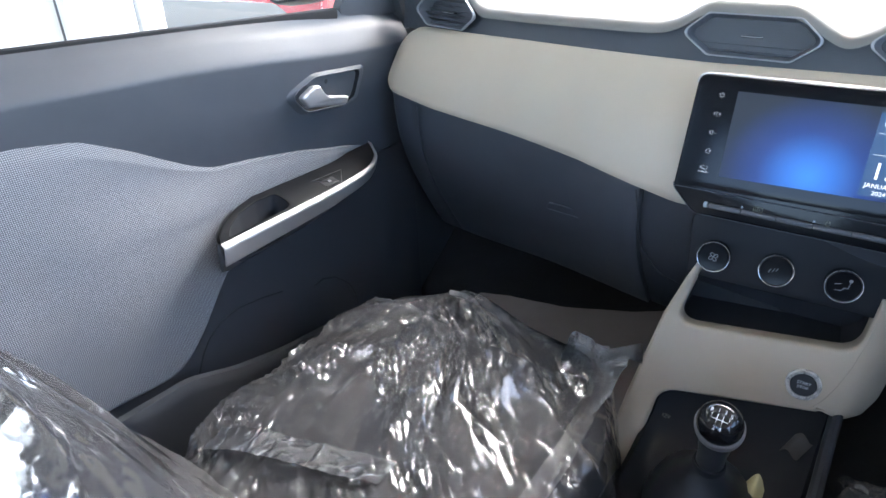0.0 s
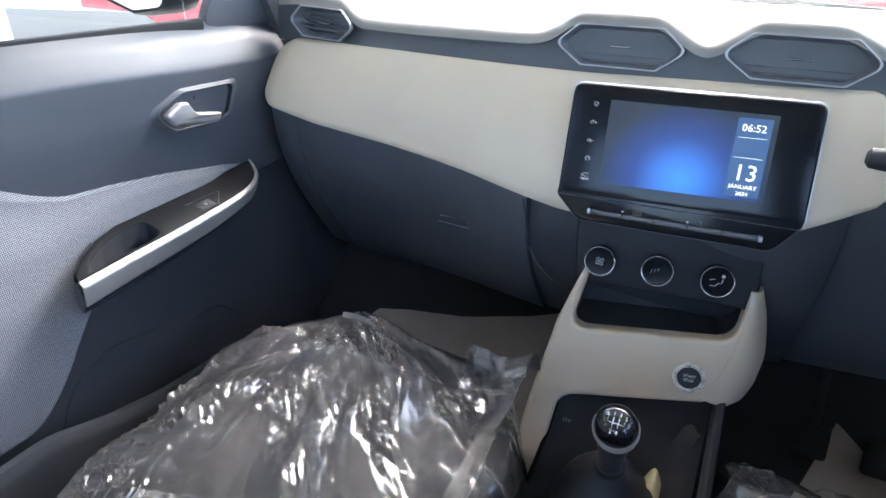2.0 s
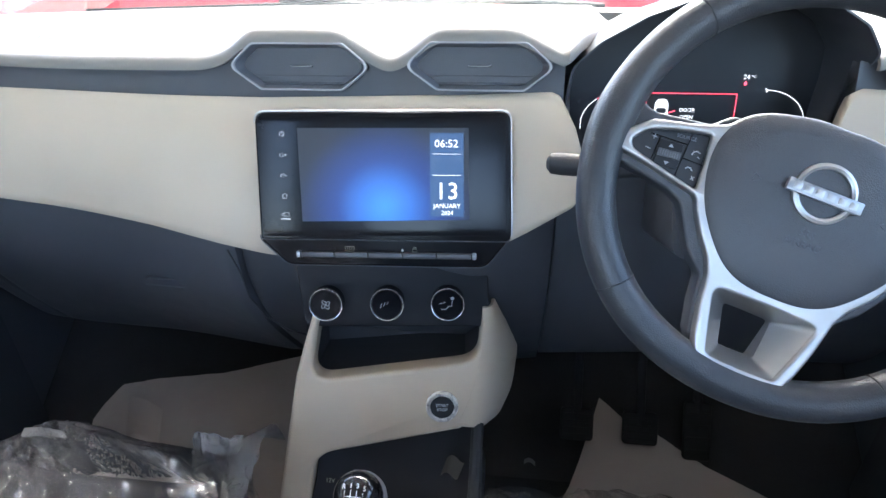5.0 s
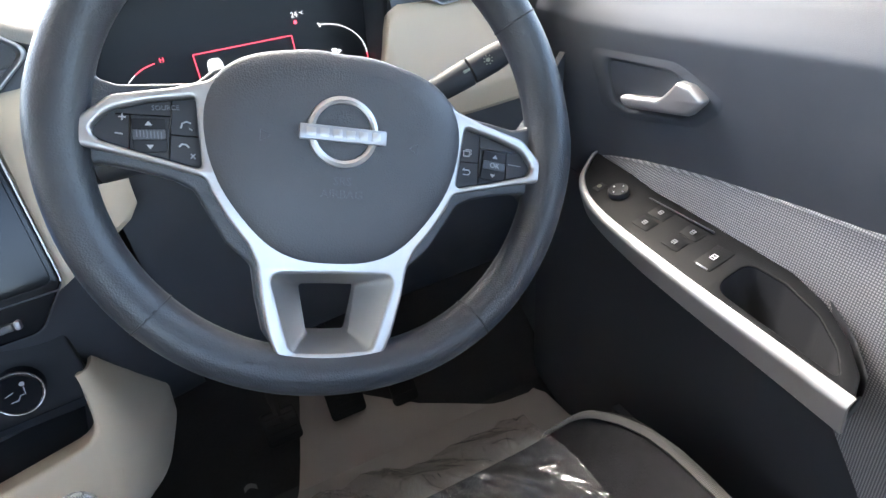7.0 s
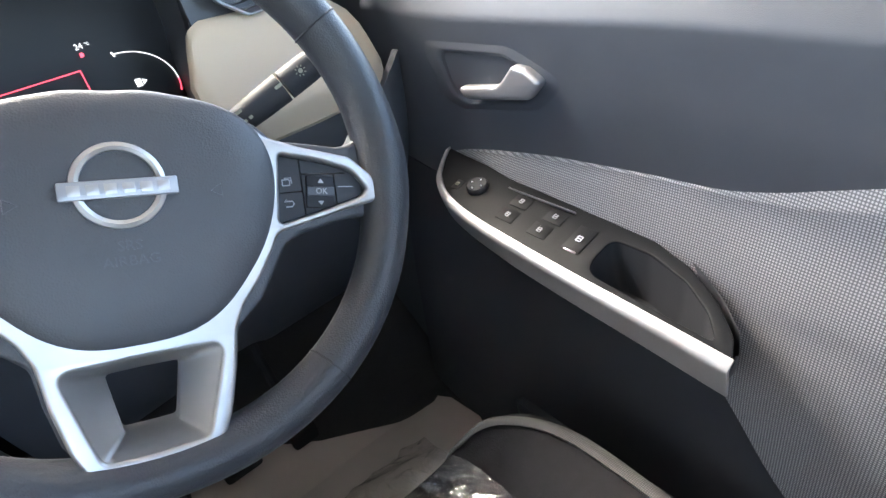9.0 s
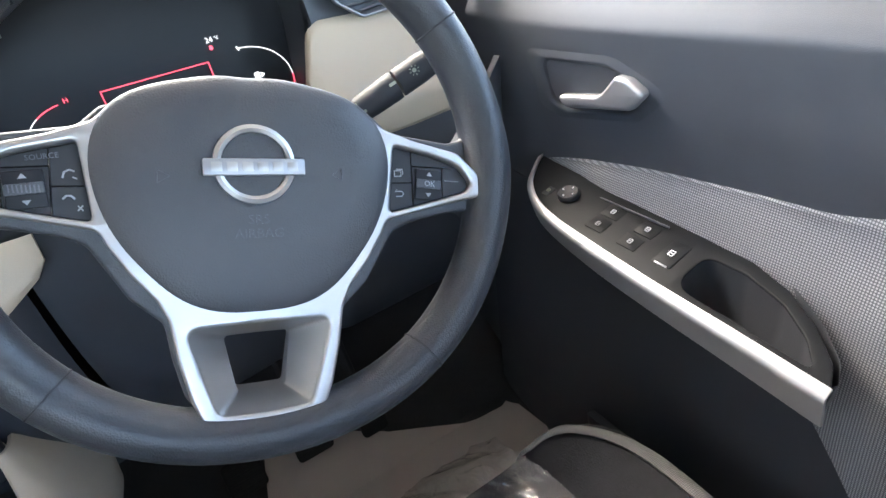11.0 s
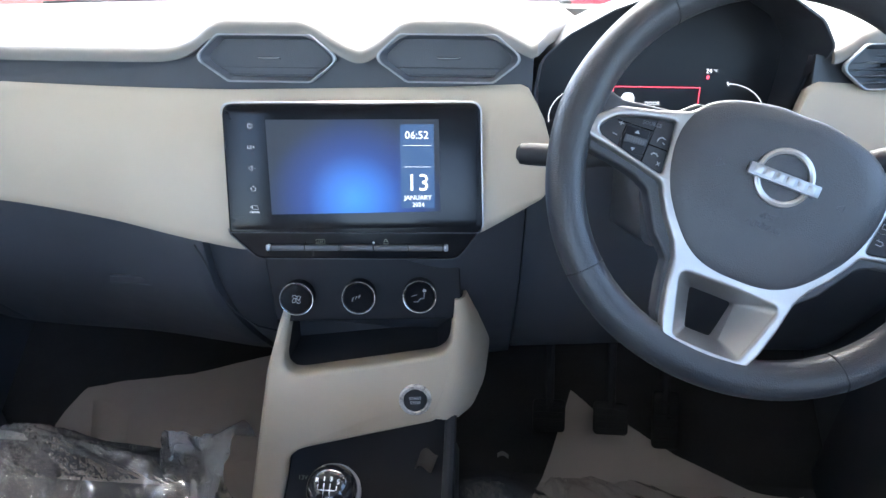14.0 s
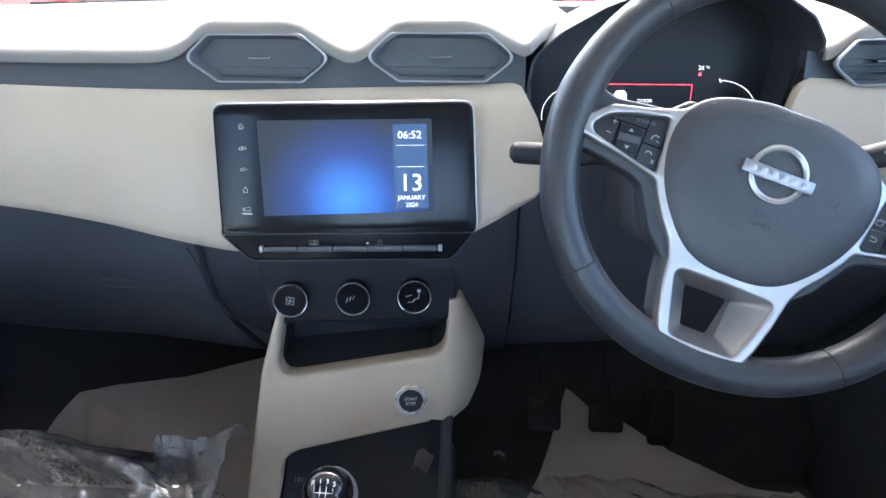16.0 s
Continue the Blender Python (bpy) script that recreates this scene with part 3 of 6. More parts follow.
part("warning_frame", bars([((0.3185, 0.7245), (0.4325, 0.7245)), ((0.319, 0.7245), (0.319, 0.66)), ((0.432, 0.7245), (0.432, 0.66))], 0.0010), LITRED, hood, "red outline of the door warning")
part("warning_text", joined(lettering("DOOR", 0.0066, dial(0.372, 0.7035)), lettering("OPEN", 0.0066, dial(0.372, 0.6945))), LIT, hood, "white words of the door warning")
car_icon = rounded([(-0.006, -0.014), (0.006, -0.014), (0.007, -0.004), (0.0065, 0.010), (0.004, 0.014), (-0.004, 0.014), (-0.0065, 0.010), (-0.007, -0.004)], 0.003, 3)
part("car_symbol", flat([[(x * 1.3, z * 1.3) for x, z in car_icon], [(x * 0.95, 0.0035 + z * 0.25) for x, z in car_icon], [(x * 0.95, -0.008 + z * 0.2) for x, z in car_icon]], 0.0005, 0, dial(0.339, 0.699)), LIT, hood, "white plan of a car")
part("door_symbol", bars([((0.349, 0.7), (0.357, 0.7025))], 0.0016), LITRED, hood, "red open door on the plan")
part("temperature_text", joined(lettering("24", 0.0080, dial(0.441, 0.7455)), lettering("°C", 0.0045, dial(0.4495, 0.746))), LIT, hood)
part("warning_light", flat([rounded([(-0.002, -0.002), (0.002, -0.002), (0.0016, 0.0024), (-0.0016, 0.0024)], 0.0014)], 0.0005, 0, dial(0.4405, 0.7375)), LITRED, hood)
arc = [(0.468 + 0.050 * math.sin(a) * 1.02, 0.689 + 0.041 * math.cos(a)) for a in np.radians(np.linspace(0, 108, 19))]
part("fuel_arc", joined(bars(list(zip(arc, arc[1:]))[:15], 0.0009), bars([((0.4665, 0.7325), (0.4685, 0.7275))], 0.0016)), LIT, hood, "thin white arc of the fuel gauge")
part("fuel_reserve", bars(list(zip(arc, arc[1:]))[15:], 0.0011), LITRED, hood)
part("fuel_symbol", joined(flat([rounded([(-0.0035, -0.004), (0.0025, -0.004), (0.0025, 0.004), (-0.0035, 0.004)], 0.0008)], 0.0005, 0, dial(0.479, 0.697)), flat([[(0.004, 0.003), (0.004, -0.003), (0.0085, 0)]], 0.0005, 0, dial(0.479, 0.697))), LIT, hood)
arc2 = [(0.285 - 0.050 * math.sin(a), 0.684 + 0.040 * math.cos(a)) for a in np.radians(np.linspace(8, 100, 17))]
part("heat_arc", bars(list(zip(arc2, arc2[1:]))[5:], 0.0009), LIT, hood, "thin arc of the heat gauge")
part("heat_limit", joined(bars(list(zip(arc2, arc2[1:]))[:5], 0.0010), lettering("H", 0.007, dial(0.286, 0.7255))), LITRED, hood)

# ---- air vents ----


def air_vent(name, m, w, h, group):
    """A six-sided vent in local x (width) and y (height), facing +z."""
    v = thing(name, m, "six-sided air vent with dark slats and a grey satin rim", "air vent", group)
    a, b = w / 2, h / 2
    hexa = lambda k, r=0.004: rounded([(-a * k, 0.0), (-a * k * 0.64, b * k), (a * k * 0.62, b * k), (a * k, 0.0), (a * k * 0.60, -b * k), (-a * k * 0.55, -b * k)], r)
    inner = lambda d: rounded([(-a + d * 1.5, 0.0), (-a * 0.64 + d * 0.5, b - d), (a * 0.62 - d * 0.5, b - d), (a - d * 1.5, 0.0), (a * 0.60 - d * 0.5, -b + d), (-a * 0.55 + d * 0.5, -b + d)], 0.010)
    part("rim", flat([inner(0), inner(0.0022)], 0.007, 0.0009, pose(0, 0, 0.006)), VENTRIM, v, "pale satin rim", local=True)
    part("funnel", loft([[(x, y, 0.004) for x, y in inner(0.0016)], [(x, y, -0.006) for x, y in inner(0.0055)], [(x, y, -0.012) for x, y in inner(0.0065)], [(x, y, -0.035) for x, y in inner(0.010)]], caps=False), FUNNEL, v, local=True)
    part("back", flat([inner(0.002)], 0.003, 0, pose(0, 0, -0.034)), MATT, v, local=True)
    for k in range(5):
        y = b * (-0.60 + 0.30 * k)
        half = a * (1 - 0.36 * abs(y) / b) - 0.013
        part("slat", block((-half, y - 0.0012, -0.030), (half, y + 0.0012, -0.011), 0.0008, pose(0, 0, 0, -16)), BAND, v, local=True)
    tab = part("slider", block((-0.013, -0.0012, -0.016), (0.013, 0.0016, -0.006), 0.0008), BAND, v, local=True)
    part("slider_line", tube([(-0.013, 0.0006, -0.0056), (-0.009, 0.0003, -0.0056), (0.009, 0.0003, -0.0056), (0.0135, 0.0010, -0.0056)], 0.0005, 6), ALLOY, tab, "bright line on the slider", local=True)
    return v


face_up = (0, 0.14, 1)
first = air_vent("air_vent", plane_pose((-0.1085, 0.078, 0.7695), (1, 0.0, 0.0), face_up), 0.175, 0.054, "dashboard air vents")
copy_thing(first, plane_pose((0.104, 0.078, 0.7715), (1, 0.0, 0.0), face_up))
side = air_vent("air_vent", plane_pose((-0.625, 0.116, 0.7635), (1, -0.10, -0.03), face_up), 0.148, 0.052, "dashboard air vents")
copy_thing(side, plane_pose((0.625, 0.116, 0.7635), (1, 0.10, 0.03), face_up))

# ---- touch screen ----
SCR = plane_pose((0.0, 0.0235, 0.7195), (1, 0.045, 0.010), (0, 0.30, 1))
unit = thing("touch_screen", SCR, "black tablet-style touch screen showing a blue start page", "touch screen")
body = rounded([(-0.146, 0.012), (0.143, 0.012), (0.147, -0.127), (0.118, -0.164), (-0.114, -0.164), (-0.146, -0.134)], [0.013, 0.013, 0.012, 0.02, 0.02, 0.012])
part("housing", flat([body], 0.022, 0.003, pose(0, 0, 0.004)), SCREEN, unit, "gloss black housing", local=True)
hi = [p for p in body if p[1] > -0.128]
cut = max(range(len(hi)), key=lambda k: math.dist(hi[k], hi[k - 1]))
part("chrome_edge", tube([(x * 1.002, y + 0.001, 0.0035) for x, y in hi[cut:] + hi[:cut]], 0.0009, 6), SATIN, unit, "fine silver edge", local=True)
part("lower_edge", tube([(x * 1.002, y, 0.0030) for x, y in body if y < -0.128], 0.0007, 6), BAND, unit, local=True)
part("glass", flat([rounded([(-0.141, 0.007), (0.138, 0.007), (0.141, -0.126), (-0.141, -0.130)], 0.009)], 0.0016, 0.0004, pose(0, 0, 0.0056)), SCREEN, unit, "dark glass face", local=True)
PAGE = glowing("blue_page", (0.05, 0.2, 0.9), 0.14)
n, l = PAGE.node_tree.nodes, PAGE.node_tree.links
tc, mp, gr, cr = n.new("ShaderNodeTexCoord"), n.new("ShaderNodeMapping"), n.new("ShaderNodeTexGradient"), n.new("ShaderNodeValToRGB")
gr.gradient_type = "SPHERICAL"
mp.vector_type = "TEXTURE"
mp.inputs["Location"].default_value, mp.inputs["Scale"].default_value = (0.002, -0.094, 0), (0.100, 0.094, 1)
l.new(tc.outputs["Object"], mp.inputs[0]), l.new(mp.outputs[0], gr.inputs[0]), l.new(gr.outputs[0], cr.inputs[0])
cr.color_ramp.elements[0].color, cr.color_ramp.elements[1].color = (0.004, 0.007, 0.016, 1), (0.035, 0.20, 0.72, 1)
e = cr.color_ramp.elements.new(0.45)
e.color = (0.007, 0.030, 0.17, 1)
l.new(cr.outputs[0], n["Principled BSDF"].inputs["Emission Color"])
page = part("start_page", flat([[(-0.096, -0.006), (0.097, -0.006), (0.099, -0.108), (-0.094, -0.112)]], 0.0006, 0, pose(0, 0, 0.0064)), PAGE, unit, "glowing blue start page", local=True)
PANEL = glowing("blue_side_panel", (0.018, 0.052, 0.13), 0.18)
part("side_strip", flat([[(0.054, -0.0115), (0.0915, -0.0115), (0.0925, -0.1045), (0.0545, -0.1045)]], 0.0006, 0, pose(0, 0, 0.0070)), PANEL, page, "blue strip with clock and date", local=True)
on = lambda x, y: pose(x, y, 0.0076)
part("clock_text", lettering("06:52", 0.0120, on(0.0727, -0.0235)), LIT, page, local=True)
part("date_number", lettering("13", 0.027, on(0.0735, -0.0765)), LIT, page, local=True)
part("date_text", joined(lettering("JANUARY", 0.0072, on(0.0735, -0.0925)), lettering("2024", 0.0068, on(0.0738, -0.1005))), LIT, page, local=True)
for y in (-0.0345, -0.0580):
    part("divider", flat([[(-0.0155, -0.0002), (0.0155, -0.0002), (0.0155, 0.0002), (-0.0155, 0.0002)]], 0.0004, 0, on(0.073, y)), LIT, page, local=True)
ring = lambda r, n=14: [(r * math.cos(2 * math.pi * k / n), r * math.sin(2 * math.pi * k / n)) for k in range(n)]
line = lambda pts, w=0.0005: tube([(x, y, 0) for x, y in pts], w / 2, 5)
ICONS = {
    "power_icon": [line([(0.0035 * math.sin(a), 0.0035 * math.cos(a)) for a in np.radians(np.linspace(35, 325, 14))]), line([(0, 0.0045), (0, 0.0005)])],
    "volume_icon": [line([(-0.005, -0.0015), (-0.003, -0.0015), (0, -0.0035), (0, 0.0035), (-0.003, 0.0015), (-0.005, 0.0015), (-0.005, -0.0015)]), line([(0.002, 0), (0.006, 0)]), line([(0.004, -0.002), (0.004, 0.002)])],
    "mute_icon": [line([(-0.005, -0.0015), (-0.003, -0.0015), (0, -0.0035), (0, 0.0035), (-0.003, 0.0015), (-0.005, 0.0015), (-0.005, -0.0015)]), line([(0.002, 0), (0.006, 0)])],
    "home_icon": [line([(-0.0045, 0), (0, 0.0042), (0.0045, 0)]), line([(-0.003, 0.001), (-0.003, -0.0035), (0.003, -0.0035), (0.003, 0.001)])],
    "camera_icon": [line([(-0.003, 0), (0.0055, 0), (0.0055, 0.0055), (-0.003, 0.0055), (-0.003, 0)]), line([(-0.003, 0.0042), (-0.0062, 0.0036), (-0.0052, 0.0016), (-0.003, 0.0020)]), lettering("CAMERA", 0.0040, pose(0, -0.0046, 0))],
}
for (name, pieces), y in zip(ICONS.items(), (-0.0125, -0.0360, -0.0595, -0.0825, -0.1060)):
    me = joined(*pieces)
    me.transform(pose(-0.1135, y, 0.0070) @ Matrix.Diagonal((0.75, 0.75, 1, 1)))
    part(name, me, LITDIM, unit, local=True)
part("gloss_step", block((-0.143, -0.1335, -0.002), (0.143, -0.1325, 0.0072), 0.0004), BAND, unit, local=True)
for k in range(5):
    x0 = -0.097 + 0.0398 * k
    part("bar_button", block((x0, -0.1535, 0.002), (x0 + 0.0391, -0.1470, 0.0095), 0.0012), VENTKEY, unit, "slim satin grey key below the screen", local=True)
for x in (-0.1000, 0.1048):
    part("key_end", block((x - 0.0026, -0.1540, 0.001), (x + 0.0026, -0.1462, 0.0100), 0.0018), VENTRIM, unit, "small grey end cap", local=True)
for x in (-0.0577, 0.0218):
    part("key_notch", turned([(0.0014, 0), (0.0014, 0.0006), (0, 0.0006)], pose(x, -0.1445, 0.0044), 12), PIANO, unit, local=True)
defrost = [line(rounded([(-0.0050, 0), (0.0050, 0), (0.0056, 0.0052), (-0.0056, 0.0052)], 0.0012) + [(-0.0038, 0)], 0.0006)] + [line([(0.0024 * k, 0.0008), (0.0024 * k, 0.0042)], 0.0005) for k in (-1, 0, 1)]
padlock = [line([(-0.0024, 0), (0.0024, 0), (0.0024, 0.0032), (-0.0024, 0.0032), (-0.0024, 0)], 0.0006), line([(-0.0014, 0.0032), (-0.0014, 0.0048), (0, 0.0056), (0.0014, 0.0048), (0.0014, 0.0032)], 0.0006)]
for x, name, pieces in ((-0.040, "defrost_symbol", defrost), (0.036, "lock_symbol", padlock)):
    me = joined(*pieces)
    me.transform(pose(x, -0.1462, 0.0046))
    part(name, me, GREYMARK, unit, local=True)

# ---- climate controls ----
CLI = plane_pose((0.0, -0.002, 0.500), (1, 0.10, 0.004), (0, 0.26, 1))
clim = thing("climate_panel", CLI, "black climate panel with three chrome-ringed dials", "climate controls")
part("fascia", flat([rounded([(-0.116, 0.052), (0.124, 0.052), (0.128, -0.035), (-0.106, -0.035)], 0.012)], 0.012, 0.003, pose(0, 0, -0.002)), TRAY, clim, local=True)
for k, x in enumerate((-0.0755, 0.0, 0.0745)):
    knob = part("dial", turned([(0.0235, -0.010), (0.0235, -0.004), (0.0205, -0.002), (0.0205, 0.014), (0.0180, 0.016), (0.0, 0.0150)], pose(x, 0, 0), 44), SCREEN, clim, "glossy dark rotary dial", local=True)
    part("chrome_ring", turned([(0.0194, 0.0150), (0.0196, 0.0163), (0.0202, 0.0165), (0.0207, 0.0158), (0.0207, 0.0125), (0.0194, 0.0130), (0.0194, 0.0150)], pose(x, 0, 0), 44), CHROME, knob, "bright chrome ring", local=True)
    if k == 0:
        petal = lambda a: [(x + 0.0034 * math.cos(a) + 0.0030 * math.cos(t) * math.cos(a + 0.5) - 0.0019 * math.sin(t) * math.sin(a + 0.5), 0.0034 * math.sin(a) + 0.0030 * math.cos(t) * math.sin(a + 0.5) + 0.0019 * math.sin(t) * math.cos(a + 0.5), 0.0156) for t in np.radians(range(0, 360, 30))]
        fan = joined(*[tube(petal(a), 0.0004, 5, True) for a in np.radians((30, 120, 210, 300))])
        part("fan_symbol", fan, SOFTMARK, knob, local=True)
    elif k == 1:
        part("heat_symbol", joined(*[tube([(x - 0.008 + 0.004 * j, -0.004 + 0.002 * j, 0.0155), (x - 0.006 + 0.004 * j, 0.002 + 0.001 * j, 0.0155)], 0.0004, 5) for j in range(3)]), SOFTMARK, knob, local=True)
    else:
        part("airflow_symbol", joined(tube([(x - 0.008, -0.006, 0.0155), (x - 0.002, -0.006, 0.0155), (x + 0.001, -0.002, 0.0155), (x + 0.005, -0.002, 0.0155), (x + 0.006, 0.005, 0.0155)], 0.0005, 5), turned([(0.0022, 0), (0.0022, 0.0006), (0, 0.0006)], pose(x + 0.006, 0.008, 0.0152), 12), tube([(x - 0.010, 0.001, 0.0155), (x - 0.003, 0.003, 0.0155)], 0.0004, 5)), SOFTMARK, knob, local=True)

# ---- centre console ----
CON = plane_pose((0.0, -0.031, 0.40), (1, 0.10, 0.0), (0, 0.26, 1))
con = thing("centre_console", CON, "beige-framed centre console with a storage recess and black gear surround", "centre console")
cz = lambda pts: [(x, (z - 0.40) * 1.033) for x, z in pts]
BEZ = cz([(-0.091, 0.488), (-0.101, 0.462), (-0.119, 0.405), (-0.142, 0.28), (-0.165, 0.10), (-0.170, 0.04), (-0.128, 0.04), (-0.118, 0.10), (-0.100, 0.294), (0.092, 0.331), (0.108, 0.343), (0.124, 0.38), (0.130, 0.43), (0.127, 0.494), (0.121, 0.494), (0.115, 0.423), (-0.101, 0.396), (-0.084, 0.480)])
bez = flat([rounded(BEZ, [0.002, 0.03, 0.05, 0.05, 0.05, 0.004, 0.004, 0.05, 0.034, 0.012, 0.012, 0.03, 0.02, 0.002, 0.002, 0.030, 0.022, 0.002], 9)], 0.034, 0.006, None, 3)
for v in bez.vertices:
    if v.co.y < -0.10:
        v.co.z += 0.25 * (-0.10 - v.co.y)
part("frame", bez, BEIGE, con, "smooth beige console frame", local=True)
WING = [((0.123, 0.494), (0.131, 0.030, 0.493)), ((0.125, 0.470), (0.147, 0.065, 0.440)), ((0.123, 0.435), (0.158, 0.105, 0.392)), ((0.119, 0.405), (0.166, 0.125, 0.350)), ((0.111, 0.375), (0.163, 0.115, 0.314)), ((0.102, 0.352), (0.152, 0.078, 0.302)), ((0.094, 0.340), (0.134, 0.020, 0.312)), ((0.090, 0.337), (0.106, -0.018, 0.334))]
face_y = lambda x, z: -0.031 + 0.10 * x + 0.252 * (z - 0.40)


def wing(u, v):
    """Rounds off the frame's front into a side that runs forward."""
    k = v * (len(WING) - 1)
    i = min(len(WING) - 2, int(k))
    t = k - i
    (ax, az), (bx, bz) = WING[i][0], WING[i + 1][0]
    x, z = ax + (bx - ax) * t, az + (bz - az) * t
    x -= 0.005
    a = Vector((x, face_y(x, z) - 0.0012, z))
    b = Vector(WING[i][1]).lerp(Vector(WING[i + 1][1]), t)
    cx, cz_ = x + (b.x - x) * 0.85 + 0.004, z + (b.z - z) * 0.55
    c = Vector((cx, face_y(cx, cz_) - 0.002, cz_))
    w = 1 - u
    return a * (1 - w) ** 2 + c * 2 * w * (1 - w) + b * w * w


part("frame_wing", sheet(wing, 24, 48, 0.004), BEIGE, con, "beige wing sweeping forward beside the driver's knee")
part("recess", loft([[(x, y, -0.008) for x, y in cz([(-0.103, 0.468), (-0.105, 0.39), (0.10, 0.405), (0.122, 0.44), (0.126, 0.468)])], [(x, y, -0.10) for x, y in cz([(-0.095, 0.49), (-0.095, 0.415), (0.10, 0.43), (0.112, 0.45), (0.114, 0.49)])]], caps=False), MATT, con, "dark storage recess", local=True)
part("recess_back", flat([cz([(-0.10, 0.55), (-0.10, 0.38), (0.13, 0.39), (0.13, 0.55)])], 0.004, 0, pose(0, 0, -0.098)), MATT, con, local=True)


def gear_floor(u, v):
    x = 0.108 - 0.205 * u
    y = 0.03 - 0.62 * v
    z = lerp([(0, 0.36), (0.06, 0.30), (0.16, 0.235), (0.28, 0.205), (1, 0.19)], v) + 0.02 * (2 * u - 1) ** 6
    return (x, y, z)


part("gear_surround", sheet(gear_floor, 24, 30, 0.012), TRAY, con, "black tray round the gear lever")
part("socket_mark", joined(lettering("12V", 0.008, pose(-0.078, -0.075, 0.256, 60, 0, 0))), GREYMARK, con)
part("side_rail", tube([(0.116, -0.02, 0.330), (0.117, -0.07, 0.304), (0.119, -0.20, 0.256), (0.12, -0.36, 0.232), (0.12, -0.60, 0.222)], 0.008, 10), MATT, con, "dark rounded edge along the driver's side")
part("tunnel", joined(block((-0.118, -0.60, 0.03), (0.112, 0.02, 0.185), 0.01), block((0.098, -0.60, 0.03), (0.126, 0.04, 0.225), 0.01)), CHARCOAL, con, "dark console side")
KNURL = material("knurled_steel", (0.74, 0.74, 0.72), 0.28, metal=0.5, vary=0.35, scale=900)
SB = (0.0695, -0.037)
btn = part("start_button", turned([(0.0152, -0.004), (0.0152, 0.0045), (0.0142, 0.0054), (0.0, 0.0050)], pose(*SB, 0.0), 40), MATT, con, "round black start button", local=True)
part("knurled_ring", turned([(0.0155, -0.002), (0.0157, 0.0052), (0.0164, 0.0060), (0.0198, 0.0060), (0.0208, 0.0048), (0.0210, -0.004)], pose(*SB, 0.0), 48), KNURL, btn, "bright knurled metal ring", local=True)
for k in range(48):
    part("knurl", block((-0.0004, 0.0166, 0.0056), (0.0004, 0.0197, 0.0066), 0, pose(*SB, 0, 0, 0, 7.5 * k)), SATIN, btn, local=True)
part("button_text", joined(lettering("START", 0.0056, pose(SB[0], SB[1] + 0.0030, 0.0056)), lettering("STOP", 0.0056, pose(SB[0], SB[1] - 0.0032, 0.0056))), MARK, btn, local=True)

# ---- gear lever ----
GEAR = Matrix.Translation((0.002, -0.170, 0.238)) @ pose(0, 0, 0, 10, 1, 0) @ Matrix.Diagonal((0.93, 0.95, 1.0, 1.0))
gear = thing("gear_lever", GEAR, "gear lever with a gloss black head and stitched black boot", "gear lever")
oval = lambda rx, ry, z, dy=0.0, n=28: [(rx * math.cos(2 * math.pi * k / n), dy + ry * math.sin(2 * math.pi * k / n), z) for k in range(n)]
part("boot", loft([oval(0.075, 0.085, -0.03), oval(0.066, 0.074, 0.0), oval(0.052, 0.056, 0.022), oval(0.036, 0.037, 0.040), oval(0.024, 0.023, 0.055), oval(0.0195, 0.019, 0.066)]), LEATHER, gear, "black leatherette boot", local=True)
part("collar", loft([oval(0.020, 0.0195, 0.062), oval(0.0215, 0.021, 0.068), oval(0.0200, 0.0195, 0.074)]), MATT, gear, local=True)
part("grip", loft([oval(0.0175, 0.017, 0.070), oval(0.0180, 0.018, 0.092), oval(0.0200, 0.0190, 0.110, -0.002), oval(0.0215, 0.0200, 0.124, -0.002), oval(0.0215, 0.0200, 0.140, -0.002)]), LEATHER, gear, local=True)
HEAD = Matrix.Translation((0, -0.002, 0.142)) @ pose(0, 0, 0, 24, 0, 0)
lean = lambda pts: [HEAD @ Vector(p) for p in pts]
part("silver_band", loft([lean(oval(rx, ry, z)) for rx, ry, z in ((0.0205, 0.0190, -0.030), (0.0250, 0.0228, -0.022), (0.0285, 0.0262, -0.010), (0.0299, 0.0276, 0.002), (0.0299, 0.0276, 0.0090), (0.0278, 0.0258, 0.0115))]), ALLOY, gear, "silver band under the head", local=True)
part("head", loft([lean(oval(rx, ry, z)) for rx, ry, z in ((0.0272, 0.0252, 0.000), (0.0276, 0.0256, 0.016), (0.0266, 0.0248, 0.026), (0.0238, 0.0222, 0.034), (0.0190, 0.0178, 0.0395), (0.0120, 0.0112, 0.0425), (0.005, 0.0047, 0.0435), (0.0005, 0.0005, 0.0437))]), PIANO, gear, "gloss black domed head", local=True, sharp=60)
SH = HEAD @ pose(0, -0.0050, 0.0436, 8, 0, 0)
stroke = lambda pts: tube([SH @ Vector((x, y, -0.0002 - (x * x + y * y) * 12.0)) for x, y in pts], 0.0005, 5)
pat = [stroke([(-0.010, 0.0055), (-0.010, 0.0), (-0.005, 0.0), (0, 0.0), (0.005, 0.0), (0.010, 0.0), (0.010, 0.0045)]), stroke([(-0.0033, 0.0065), (-0.0033, 0.0), (-0.0033, -0.0065)]), stroke([(0.0033, 0.0065), (0.0033, 0.0), (0.0033, -0.0065)])]
for ch, x, y in (("R", -0.0115, 0.0090), ("1", -0.0037, 0.0108), ("3", 0.0037, 0.0108), ("5", 0.0112, 0.0085), ("2", -0.0034, -0.0105), ("4", 0.0034, -0.0105)):
    pat.append(lettering(ch, 0.0068, SH @ pose(x, y, 0.0003 - (x * x + y * y) * 12.0, -y * 900, x * 900, 0)))
